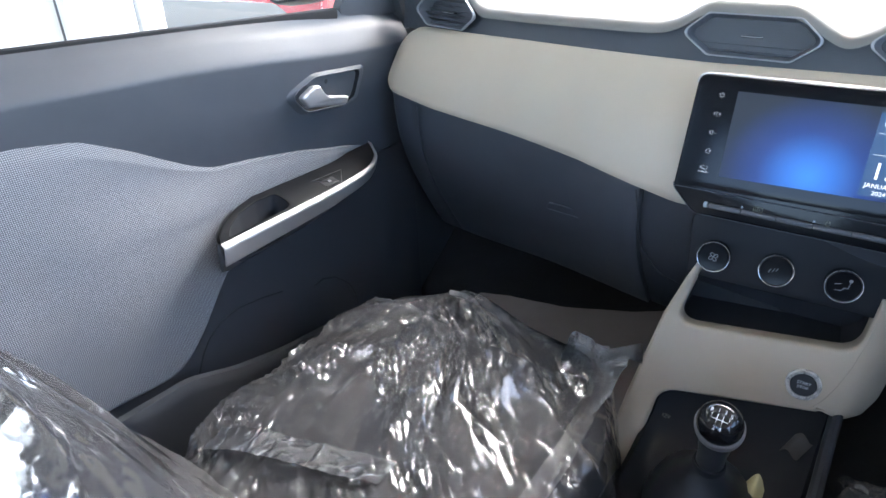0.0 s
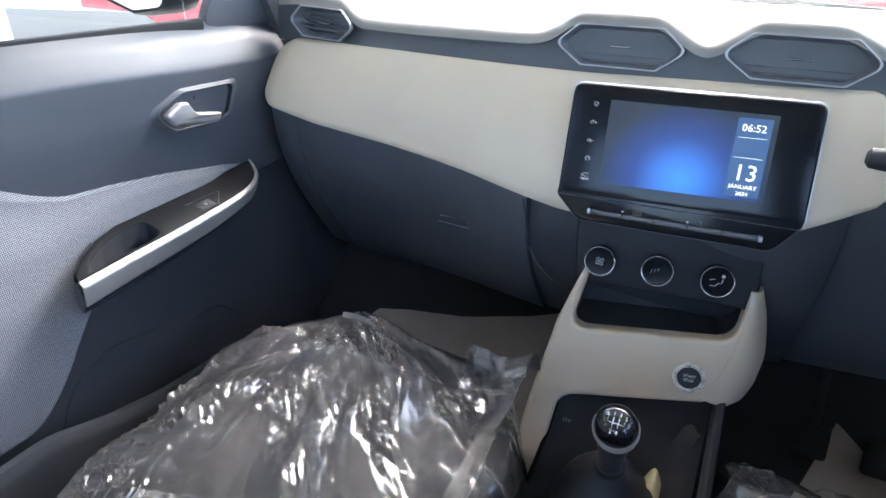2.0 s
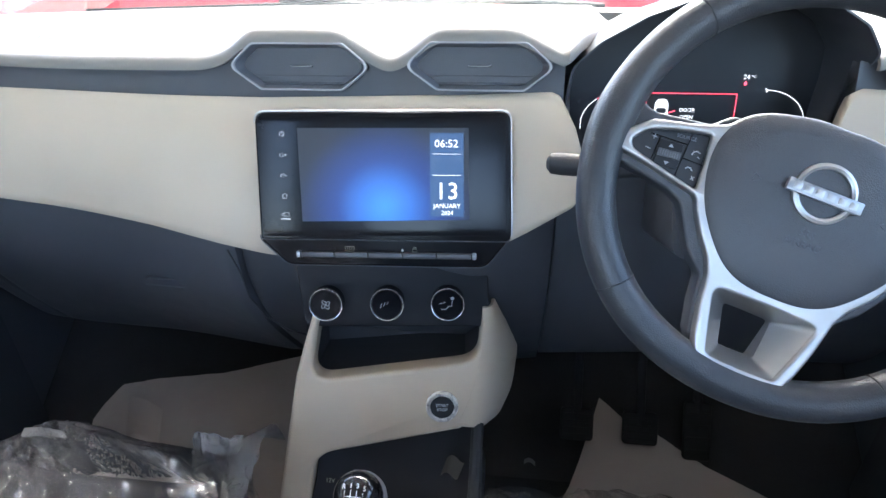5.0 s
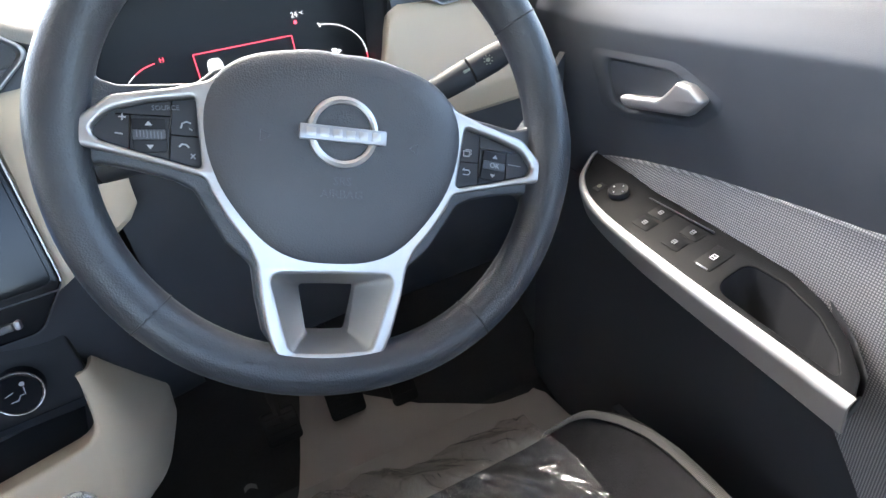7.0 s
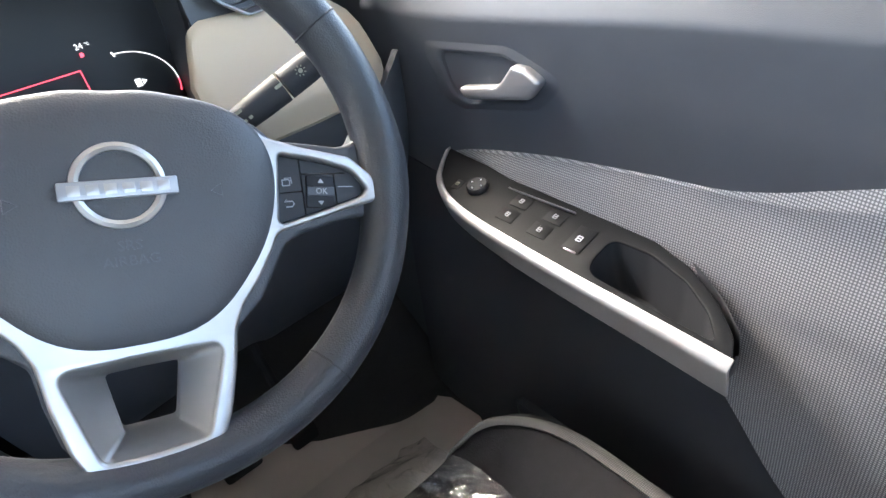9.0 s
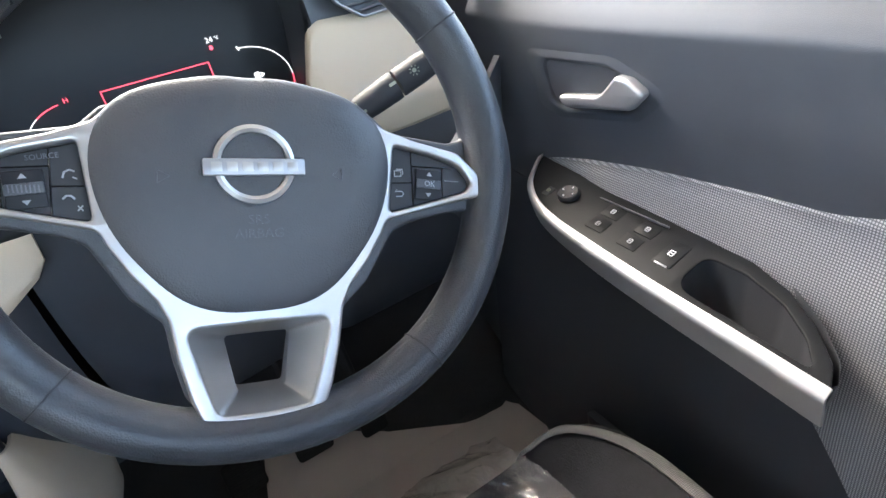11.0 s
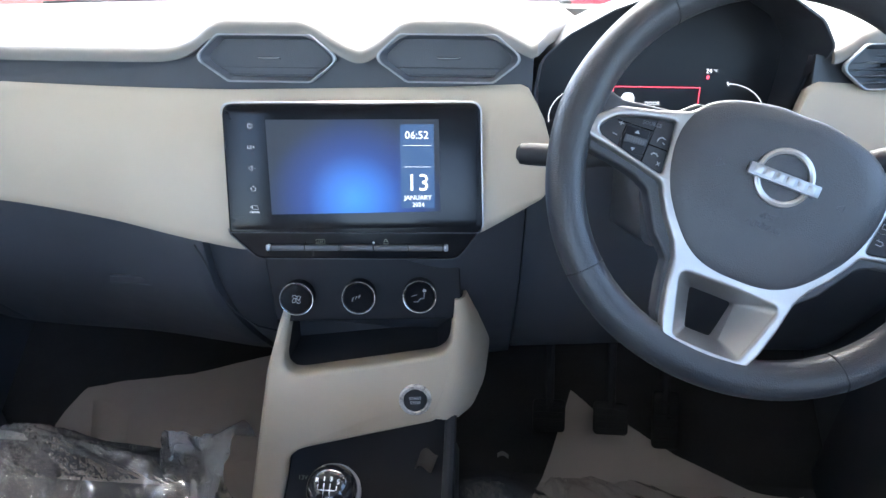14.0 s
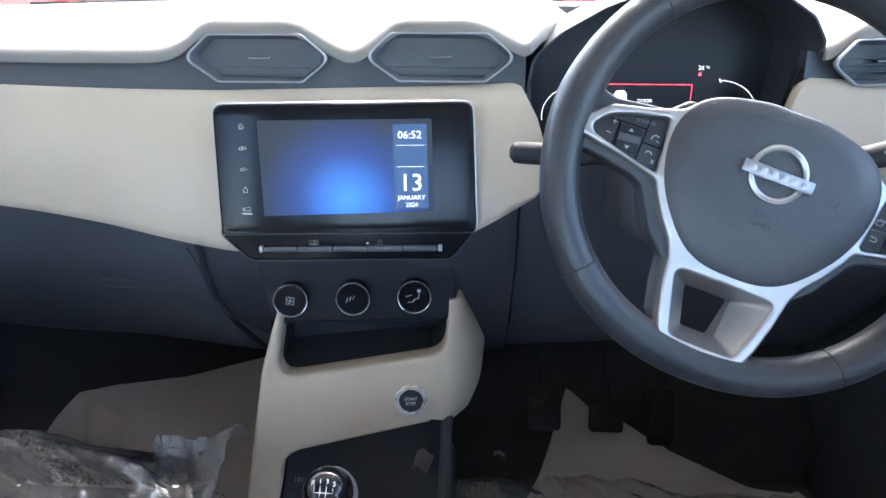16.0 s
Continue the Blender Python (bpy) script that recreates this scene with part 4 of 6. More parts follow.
part("shift_pattern", joined(*pat), MARK, gear, "white shift pattern with numbers", local=True)



def raised(me, dz):
    me.transform(Matrix.Translation((0, 0, dz)))
    return me


# ---- steering wheel ----
TILT_W, SPIN = radians(25), radians(-20.1)
U0, V0 = Vector((1, 0, 0)), Vector((0, math.sin(TILT_W), math.cos(TILT_W)))
U = U0 * math.cos(SPIN) + V0 * math.sin(SPIN)
V = V0 * math.cos(SPIN) - U0 * math.sin(SPIN)
WHEEL = plane_pose((0.373, -0.1702, 0.7217), U, V)
wheel = thing("steering_wheel", WHEEL, "black leather steering wheel with silver spokes, turned slightly", "steering wheel")

def rim_at(a):
    """Middle line of the rim: a circle, a little flattened at the bottom."""
    r = 0.1592 - 0.0045 * math.exp(-(((math.degrees(a) - 270 + 180) % 360 - 180) / 34) ** 2)
    return r * math.cos(a), r * math.sin(a)


def rim_r(a):
    near = sum(math.exp(-(((math.degrees(a) - c + 180) % 360 - 180) / 10) ** 2) for c in (2, 178))
    return 0.0156 + 0.0014 * near


RIM_TURNS, RIM_SIDES = 144, 24


def rim_ring(a, k=1.0):
    (x, y), r = rim_at(a), rim_r(a) * k
    return [(x + r * math.cos(w) * math.cos(a), y + r * math.cos(w) * math.sin(a), 1.12 * r * math.sin(w)) for w in np.linspace(0, 2 * math.pi, RIM_SIDES, endpoint=False)]


rim_verts = [v for a in np.linspace(0, 2 * math.pi, RIM_TURNS, endpoint=False) for v in rim_ring(a)]
rim_faces = [[i * RIM_SIDES + j, (i + 1) % RIM_TURNS * RIM_SIDES + j, (i + 1) % RIM_TURNS * RIM_SIDES + (j + 1) % RIM_SIDES, i * RIM_SIDES + (j + 1) % RIM_SIDES] for i in range(RIM_TURNS) for j in range(RIM_SIDES)]
part("rim", mesh_of(rim_verts, rim_faces), LEATHER, wheel, "black leather rim", local=True)
for a in (227, 311, 38, 142):
    part("rim_seam", tube(rim_ring(radians(a), 1.002), 0.0007, 5, True), MATT, wheel, local=True)
both_sides = lambda half, n=6, r=0.012: rounded(half + [(-x, y) for x, y in reversed(half[1:-1])], r, n)
hole = both_sides([(0.0, -0.0885), (0.0405, -0.0893), (0.0335, -0.1140), (0.0258, -0.1390), (0.0, -0.1400)], 6, 0.006)
# leather-grained backing that spreads from the rim behind the silver frame
back_half = [(0.0, 0.043), (0.076, 0.037), (0.088, 0.0255), (0.129, 0.0195), (0.140, 0.0215), (0.149, 0.0350), (0.154, 0.0350), (0.154, -0.0370), (0.149, -0.0355), (0.142, -0.0265), (0.121, -0.0290), (0.099, -0.0335), (0.087, -0.0390), (0.068, -0.0700), (0.0515, -0.0850), (0.0485, -0.1055), (0.0430, -0.1280), (0.030, -0.1465), (0.0, -0.1475)]
part("spoke_back", flat([both_sides(back_half, 5, 0.010), hole], 0.022, 0.003, pose(0, 0, 0.0012), 3), AIRBAG, wheel, "dark backing of the spokes", local=True)
half = [(0.0, 0.037), (0.072, 0.034), (0.0800, 0.0262), (0.1000, 0.0192), (0.1320, 0.0113), (0.1475, -0.0030), (0.1507, -0.0120), (0.1485, -0.0182), (0.122, -0.0228), (0.099, -0.0275), (0.0800, -0.0318), (0.0765, -0.0400), (0.0662, -0.0565), (0.0545, -0.0710), (0.0490, -0.0830), (0.0455, -0.1060), (0.0400, -0.1290), (0.0335, -0.1450), (0.0, -0.1460)]
bwell = [(0.0870, 0.0155), (0.1127, 0.0096), (0.1325, 0.0026), (0.1412, -0.0090), (0.1372, -0.0145), (0.1112, -0.0209), (0.0818, -0.0272)]
lwell = [(-x, y) for x, y in reversed(bwell)]
well_r = [0.003, 0.05, 0.02, 0.006, 0.006, 0.05, 0.003]
part("spokes", flat([both_sides(half), rounded(bwell, well_r), rounded(lwell, well_r[::-1]), hole], 0.016, 0.0026, pose(0, 0, 0.0115), 3), SATIN, wheel, "satin silver spoke frame", local=True)
inner_hole = both_sides([(0.0, -0.0972), (0.0197, -0.0975), (0.0170, -0.1140), (0.0142, -0.1300), (0.0, -0.1303)], 6, 0.003)
hole_depth = lambda y: -0.018 + 0.010 * (-0.0972 - y) / 0.033
part("spoke_funnel", loft([[(x, y, 0.0092) for x, y in hole], [(x, y, hole_depth(y)) for x, y in inner_hole], [(x, y, -0.026) for x, y in inner_hole]], caps=False), SATIN, wheel, "sloping silver walls of the lower opening", local=True)
for well, rr in ((bwell, well_r), (lwell, well_r[::-1])):
    cx = sum(p[0] for p in well) / 7
    part("switch_pod", flat([rounded([(cx + (x - cx) * 1.02, y) for x, y in well], rr)], 0.010, 0.001, pose(0, 0, 0.0062)), MATT, wheel, "matt black switch pod", local=True)
KEY_Z = 0.0067
for s_ in (-1, 1):
    m_ = pose(s_ * 0.111, -0.0088, KEY_Z, 0, 0, s_ * -6)
    pod = part("rocker", block((-0.0092, -0.0105, -0.001), (0.0092, 0.0095, 0.0016), 0.0010, m_), TRAY, wheel, "dark rocker key", local=True)
    part("rocker_bar", block((-0.0088, -0.0032, 0.001), (0.0088, 0.0026, 0.0028), 0.0008, m_), BAND, pod, "grey textured bar", local=True)
    part("arrow_mark", joined(flat([[(-0.0020, 0), (0.0020, 0), (0, 0.0026)]], 0.0003, 0, m_ @ pose(0, 0.0050, 0.0021)), flat([[(-0.0020, 0), (0.0020, 0), (0, -0.0026)]], 0.0003, 0, m_ @ pose(0, -0.0062, 0.0021))), SOFTMARK, pod, local=True)
    part("key_gap", raised(joined(line([(s_ * 0.1000, 0.0120), (s_ * 0.1000, -0.0235)], 0.0009), line([(s_ * 0.084, -0.0078), (s_ * 0.1000, -0.0078)], 0.0009), line([(s_ * 0.1000, 0.0028), (s_ * 0.129, 0.0015)], 0.0009), line([(s_ * 0.1215, 0.0015), (s_ * 0.1215, -0.0185)], 0.0009)), KEY_Z - 0.0003), PIANO, wheel, "fine gaps between the keys", local=True)
part("key_text", lettering("OK", 0.0052, pose(0.111, -0.0091, KEY_Z + 0.0032, 0, 0, -6)), SOFTMARK, wheel, local=True)
for x0 in np.linspace(-0.1165, -0.1035, 8):
    part("bar_rib", block((-0.0003, -0.0022, 0), (0.0003, 0.0016, 0.0006), 0, pose(x0 - 0.001, -0.0088, KEY_Z + 0.0026, 0, 0, 6)), FUNNEL, wheel, local=True)
for pts, w in (
    ([(0.0880, -0.0065), (0.0925, -0.0065), (0.0925, -0.0030), (0.0880, -0.0030), (0.0880, -0.0065)], 0.0009), ([(0.0895, -0.0020), (0.0937, -0.0020), (0.0937, -0.0055)], 0.0008),
    ([(0.0885, -0.0195), (0.0925, -0.0195), (0.0937, -0.0180), (0.0925, -0.0163), (0.0878, -0.0163), (0.0892, -0.0150)], 0.0009),
    ([(0.1235, -0.0098), (0.1335, -0.0105)], 0.0007),
    ([(-0.1290, -0.0125), (-0.1250, -0.0128)], 0.0009), ([(-0.1275, -0.0030), (-0.1235, -0.0030), (-0.1255, -0.0030), (-0.1255, -0.0050), (-0.1255, -0.0010)], 0.0009),
    ([(-0.0945, -0.0065), (-0.0938, -0.0035), (-0.0915, -0.0022), (-0.0890, -0.0030)], 0.0011), ([(-0.0900, -0.0060), (-0.0880, -0.0070)], 0.0009),
    ([(-0.0950, -0.0175), (-0.0935, -0.0158), (-0.0912, -0.0158), (-0.0895, -0.0175)], 0.0012), ([(-0.0885, -0.0210), (-0.0860, -0.0238)], 0.0008), ([(-0.0885, -0.0238), (-0.0860, -0.0210)], 0.0008)):
    part("key_mark", raised(line([(x, y + 0.0030) for x, y in pts], w), KEY_Z - 0.0002), SOFTMARK, wheel, local=True)
part("source_text", lettering("SOURCE", 0.0040, pose(-0.1030, 0.0075, KEY_Z, 0, 0, 7)), FUNNEL, wheel, local=True)
pad_half = [(0.0, 0.0528), (0.036, 0.0505), (0.0625, 0.0431), (0.0770, 0.0310), (0.0832, 0.0150), (0.0838, 0.0000), (0.0800, -0.0195), (0.0735, -0.0360), (0.0610, -0.0540), (0.0440, -0.0735), (0.0265, -0.0822), (0.0, -0.0838)]
pad_line = both_sides(pad_half, 5, 0.03)

# raised inner field: narrow above, widest below the badge, falling to a soft crease
field = both_sides([(0.0, 0.0400), (0.036, 0.0375), (0.0560, 0.0270), (0.0640, 0.0060), (0.0570, -0.0200), (0.0450, -0.0370), (0.0330, -0.0420), (0.0, -0.0430)], 5, 0.03)
mix_ring = lambda t, w: [(px + (qx - px) * t, py + (qy - py) * t, w) for (px, py), (qx, qy) in zip(outer_even, field_even)]


def evened(loop, n=96):
    """n points at even angles about the badge along a closed outline."""
    ang = sorted((math.atan2(y + 0.010, x), math.hypot(x, y + 0.010)) for x, y in loop)
    th = [a for a, _ in ang]
    rr = [r for _, r in ang]
    th, rr = [th[-1] - 2 * math.pi] + th + [th[0] + 2 * math.pi], [rr[-1]] + rr + [rr[0]]
    out = []
    for k in range(n):
        a = -math.pi + 2 * math.pi * k / n
        r = float(np.interp(a, th, rr))
        out.append((a, r))
    for _ in range(3):
        out = [(a, (out[k - 1][1] + 2 * r + out[(k + 1) % n][1]) / 4) for k, (a, r) in enumerate(out)]
    return [(r * math.cos(a), -0.010 + r * math.sin(a)) for a, r in out]


outer_even, field_even = evened(pad_line), evened(field)
shrunk = lambda k, w: [(x * k, -0.010 + (y + 0.010) * k, w) for x, y in field_even]
part("airbag_cover", loft([mix_ring(0.0, -0.010), mix_ring(0.0, 0.0092), mix_ring(0.03, 0.0109), mix_ring(0.12, 0.0127), mix_ring(0.30, 0.0144), mix_ring(0.55, 0.0160), mix_ring(0.80, 0.0172), mix_ring(0.93, 0.0177), mix_ring(1.0, 0.0179), shrunk(0.90, 0.0182), shrunk(0.75, 0.0184), shrunk(0.5, 0.0187), shrunk(0.25, 0.0188), shrunk(0.02, 0.0189)]), AIRBAG, wheel, "dark grained airbag cover", local=True, sharp=50)
first_top = max(range(len(outer_even)), key=lambda k: outer_even[k][1])
gap_line = [(x * 1.012, -0.010 + (y + 0.010) * 1.012, 0.0085) for x, y in outer_even[first_top:] + outer_even[:first_top] if y < 0.022]
part("airbag_gap", tube(gap_line, 0.0013, 5), MATT, wheel, "dark gap round the cover", local=True)
badge = part("badge_ring", turned([(0.0178, 0.0), (0.0181, 0.0030), (0.0200, 0.0040), (0.0222, 0.0030), (0.0228, 0.0)], pose(0.0, 0.0022, 0.0180), 56), SATIN, wheel, "silver ring of the maker's badge", local=True)
part("badge_bar", block((-0.0276, -0.0047, 0.0), (0.0276, 0.0047, 0.0048), 0.0010, pose(0.0, 0.0004, 0.0180)), VENTRIM, badge, "grey bar across the badge", local=True)
for k in range(6):
    part("badge_stud", block((-0.0029, -0.0027, 0.0044), (0.0029, 0.0027, 0.0050), 0.0002, pose(-0.0205 + 0.0082 * k, 0.0004, 0.0180)), SATIN, badge, local=True)
part("moulded_text", joined(lettering("SRS", 0.0078, pose(0.001, -0.0290, 0.0184), 0.0012), lettering("AIRBAG", 0.0078, pose(0.001, -0.0370, 0.0182), 0.0012)), BAND, wheel, "faint moulded words on the cover", local=True)
for s_ in (-1, 1):
    part("horn_mark", raised(line([(s_ * 0.044, -0.004), (s_ * 0.050, -0.0005), (s_ * 0.050, -0.0075), (s_ * 0.044, -0.004)], 0.0008), 0.0183), BAND, wheel, local=True)
part("hub", loft([oval(0.06, 0.05, -0.012, -0.015), oval(0.06, 0.055, -0.05, -0.015), oval(0.05, 0.045, -0.075, -0.012)]), MATT, wheel, "dark hub behind the cover", local=True)

column = solo("steering_column", loft([[Vector((0.372, -0.11, 0.675)) + Vector((x, 0.05 + 0.30 * t, -0.09 * t)) + V0 * y for x, y in rounded([(-0.065, -0.06), (0.065, -0.06), (0.072, 0.03), (0.045, 0.05), (-0.045, 0.05), (-0.072, 0.03)], 0.015)] for t in (0, 0.3, 1.0)]), CHARCOAL, "dark steering column shroud behind the wheel", "steering column")


def stalk(name, base, tip, label):
    st = thing(name, Matrix.Translation(base), label, "stalk", "steering column stalks")
    a, b = Vector(base), Vector(tip)
    at = lambda t: a + (b - a) * t
    part("arm", tube([at(t) for t in (0, 0.2, 0.45)], lambda t: 0.0060 + 0.0025 * t, 14), MATT, st)
    part("grip", tube([at(t) for t in (0.40, 0.45, 0.6, 0.74)], lambda t: 0.0086 + 0.0032 * math.sin(t * 1.5), 16), MATT, st, "dark moulded grip")
    part("twist_end", tube([at(t) for t in (0.755, 0.80, 0.9, 0.97, 1.0)], lambda t: 0.0116 * (1 - 0.5 * max(0, t - 0.6) ** 2 * 6), 16), MATT, st, "ribbed twist end")
    d = (b - a).normalized()
    up = V0 - d * V0.dot(d)
    m = plane_pose(at(0.86), d, up)
    return st, m


st, m = stalk("wiper_stalk", (0.315, -0.06, 0.700), (0.183, -0.024, 0.694), "black wiper stalk beside the steering wheel")
for x, w in ((-0.004, 0.0022), (-0.012, 0.0014), (-0.030, 0.0026), (-0.038, 0.0014)):
    part("stalk_symbol", flat([rounded([(-w, -0.0013), (w, -0.0013), (w, 0.0013), (-w, 0.0013)], 0.0006)], 0.0004, 0, m @ pose(x, 0.001, 0.0118 if x > -0.02 else 0.0112)), GREYMARK, st)
st, m = stalk("indicator_stalk", (0.420, -0.065, 0.680), (0.552, -0.092, 0.730), "black indicator stalk with white symbols")
face = m @ pose(0, 0, 0.0120)
part("lamp_symbol", joined(flat([ring(0.0018, 10)], 0.0004, 0, face), *[flat([[(-0.0003, 0.0028), (0.0003, 0.0028), (0.0003, 0.0042), (-0.0003, 0.0042)]], 0.0004, 0, face @ pose(0, 0, 0, 0, 0, 45 * k)) for k in range(8)]), GREYMARK, st)
for x, y, w in ((-0.020, 0.001, 0.003), (-0.055, -0.004, 0.0015), (-0.050, -0.004, 0.0015), (-0.055, 0.004, 0.003)):
    part("stalk_symbol", flat([rounded([(-w, -0.0012), (w, -0.0012), (w, 0.0012), (-w, 0.0012)], 0.0006)], 0.0004, 0, m @ pose(x, y, 0.0118 if x > -0.03 else 0.0112)), GREYMARK, st)

# ---- pedals ----


def pedal(name, x, y, z, w, h, label):
    p = thing(name, Matrix.Translation((x, y, z)), label, "pedal", "driver's pedals")
    part("pad", flat([rounded([(-w / 2, -h / 2), (w / 2, -h / 2), (w / 2, h / 2), (-w / 2, h / 2)], 0.008)], 0.012, 0.003, pose(0, 0, 0, 62)), RUBBER, p, local=True)
    for k in range(4):
        part("rib", block((-w * 0.4, h * (-0.32 + 0.21 * k) - 0.002, 0), (w * 0.4, h * (-0.32 + 0.21 * k) + 0.002, 0.0025), 0.0008, pose(0, 0, 0, 62)), RUBBER, p, local=True)
    part("arm", tube([(0, 0.006, 0.0), (0.0, 0.06, 0.10), (0.0, 0.10, 0.26)], 0.008, 8), RUBBER, p, local=True)


pedal("brake_pedal", 0.380, 0.165, 0.165, 0.058, 0.055, "black rubber brake pedal above the floor paper")
pedal("clutch_pedal", 0.275, 0.165, 0.165, 0.055, 0.055, "black rubber clutch pedal")
pedal("accelerator_pedal", 0.480, 0.185, 0.150, 0.045, 0.10, "black rubber accelerator pedal")

# ---- doors ----
DX = [(0.03, 0.725), (0.15, 0.730), (0.28, 0.736), (0.40, 0.745), (0.50, 0.754), (0.56, 0.752), (0.64, 0.744), (0.70, 0.742), (0.716, 0.742), (0.728, 0.749), (0.75, 0.764), (0.765, 0.778), (0.776, 0.790)]
F_TOP = [(-0.78, 0.655), (-0.66, 0.672), (-0.57, 0.674), (-0.50, 0.660), (-0.44, 0.632), (-0.38, 0.608), (-0.32, 0.593), (-0.25, 0.586), (-0.15, 0.574), (-0.05, 0.556), (0.0, 0.545), (0.028, 0.534)]
F_LOW = [(-0.78, 0.270), (-0.60, 0.270), (-0.50, 0.262), (-0.465, 0.262), (-0.44, 0.275), (-0.40, 0.315), (-0.36, 0.375), (-0.335, 0.41), (-0.30, 0.46), (-0.24, 0.50), (0.0, 0.515), (0.028, 0.524)]


def door_x(y, z):
    drop = 0.016 * ease((y + 0.35) / 0.4) * ease((z - 0.6) / 0.1) * ease((0.776 - z) / 0.03)
    return sum(lerp(DX, z + drop + d) for d in (-0.003, -0.0015, 0, 0.0015, 0.003)) / 5 + 0.010 * ease((y - 0.06) / 0.10)


def door(s, number):
    flip = Matrix.Diagonal((s, 1, 1, 1))

    def put(name, me, mat, parent, label="", sharp=35):
        me.transform(flip)
        if s < 0:
            me.flip_normals()
        return part(name, me, mat, parent, label, sharp=sharp)

    top_line = F_TOP if s > 0 else [(y, z - 0.021 * ease((y + 0.44) / 0.12)) for y, z in F_TOP]
    low_line = F_LOW if s > 0 else [(y, z - 0.014 * ease((y + 0.36) / 0.10)) for y, z in F_LOW]
    d = thing(f"door_{number}", Matrix.Translation((s * 0.74, 0.05, 0.05)), "dark car door with grey woven insert and silver armrest strip", "car door", kind="structure")

    def skin(z0, z1):
        def f(u, v):
            y, z = 0.165 - 0.94 * u, z0 + (z1 - z0) * v
            return (door_x(y, z), y, z)
        return f

    put("door_panel", sheet(skin(0.495, 0.768), 150, 110, 0.05), DOOR, d, "dark grained upper door panel")
    put("lower_panel", sheet(skin(0.03, 0.493), 44, 40, 0.05), DOORLOW, d, "black grained lower door panel")
    put("window_seal", block((0.780, -0.77, 0.750), (0.797, 0.0, 0.772), 0.004), RUBBER, d, "black rubber window seal")

    def insert(u, v):
        y = 0.028 - 0.798 * u
        a, b = smooth(low_line, y), smooth(top_line, y)
        z = a + (b - a) * v
        swell = 0.022 * ease((-0.30 - y) / 0.25) * math.sin(math.pi * min(1, max(0, (z - 0.26) / 0.42)))
        sink = 0.008 * ease((0.02 - v) / 0.02) + 0.003 * ease((v - 0.70) / 0.25) + 0.005 * max(0.0, (v - 0.955) / 0.045)
        # the cloth swells out to meet the armrest's far edge
        belly = 0.016 * ease((0.0 - y) / 0.10) * ease((y + 0.62) / 0.26) * (1 - ease((z - 0.50) / 0.09)) * ease((z - 0.30) / 0.18)
        return (door_x(y, z) - 0.005 - swell - belly + sink, y, z)

    put("woven_insert", sheet(insert, 140, 130, 0.004), WOVEN, d, "grey woven mesh insert")
    # armrest
    top_z = lambda x, y: (0.513 if s > 0 else 0.495) + 0.25 * (x - 0.66) + 0.035 * (y + 0.2)
    edge = [(0.747, 0.022), (0.730, 0.012), (0.706, -0.006), (0.687, -0.038), (0.677, -0.080), (0.671, -0.15), (0.667, -0.23), (0.665, -0.30), (0.662, -0.382)]
    inner = [(0.682, -0.372), (0.704, -0.346), (0.723, -0.312), (0.734, -0.272), (0.736, -0.21), (0.738, -0.14), (0.743, -0.06)]
    plan = rounded(edge + inner, [0.003, 0.02, 0.03, 0.04, 0.06, 0.06, 0.06, 0.06, 0.003, 0.02, 0.03, 0.03, 0.03, 0.05, 0.05, 0.02], 4)
    drop = lambda y: lerp([(-0.39, 0.036), (-0.15, 0.030), (-0.05, 0.022), (0.03, 0.008)], y)
    ring0 = [(x + 0.010, y, top_z(x, y) - 0.004) for x, y in plan]
    ring1 = [(x + 0.013, max(y, -0.374), top_z(x, y) - 0.004 - drop(y)) for x, y in plan]
    ring2 = [(max(x + 0.03, 0.745), max(y, -0.345), top_z(x, y) - 0.004 - drop(y) * 1.8 - 0.03) for x, y in plan]
    arm = put("armrest", loft([ring0, ring1, ring2], caps=False), CHARCOAL, d, "dark armrest body")
    cup = rounded([(0.676, -0.236), (0.719, -0.236), (0.7195, -0.275), (0.709, -0.316), (0.691, -0.346), (0.670, -0.365)], [0.020, 0.012, 0.03, 0.03, 0.03, 0.004], 6)
    plate = flat([plan, cup], 0.008, 0.0012)
    for v in plate.vertices:
        v.co.z += top_z(v.co.x, v.co.y)
    put("switch_plate", plate, PLATE, d, "smooth dark top with a pull recess")
    cz_, cy_ = sum(p[0] for p in cup) / len(cup), sum(p[1] for p in cup) / len(cup)
    put("pull_recess", loft([[(x, y, top_z(x, y) - 0.002) for x, y in cup], [(cz_ + (x - cz_) * 0.96, cy_ + (y - cy_) * 0.96, top_z(x, y) - 0.03) for x, y in cup], [(cz_ + (x - cz_) * 0.75, cy_ + (y - cy_) * 0.8, top_z(x, y) - 0.050) for x, y in cup], [(cz_ + (x - cz_) * 0.05, cy_ + (y - cy_) * 0.05, top_z(x, y) - 0.052) for x, y in cup]], caps=False), MATT, d, "deep dark pull recess")

    def strip(u, v):
        k = (1 - u) * (len(edge) - 1)
        i = min(len(edge) - 2, int(k))
        t = k - i
        pts = [edge[max(0, i - 1)], edge[i], edge[i + 1], edge[min(len(edge) - 1, i + 2)]]
        x, y = (0.5 * ((2 * pts[1][c]) + (-pts[0][c] + pts[2][c]) * t + (2 * pts[0][c] - 5 * pts[1][c] + 4 * pts[2][c] - pts[3][c]) * t * t + (-pts[0][c] + 3 * pts[1][c] - 3 * pts[2][c] + pts[3][c]) * t ** 3) for c in (0, 1))
        h = drop(y) + 0.002
        # a rounded top edge over a face that leans back
        out = 1 - (1 - v / 0.26) ** 2 if v < 0.26 else 1 - 0.50 * ((v - 0.26) / 0.74) ** 1.1
        return (x + 0.001 - 0.0088 * out, y, top_z(x, y) + 0.0025 - h * v)

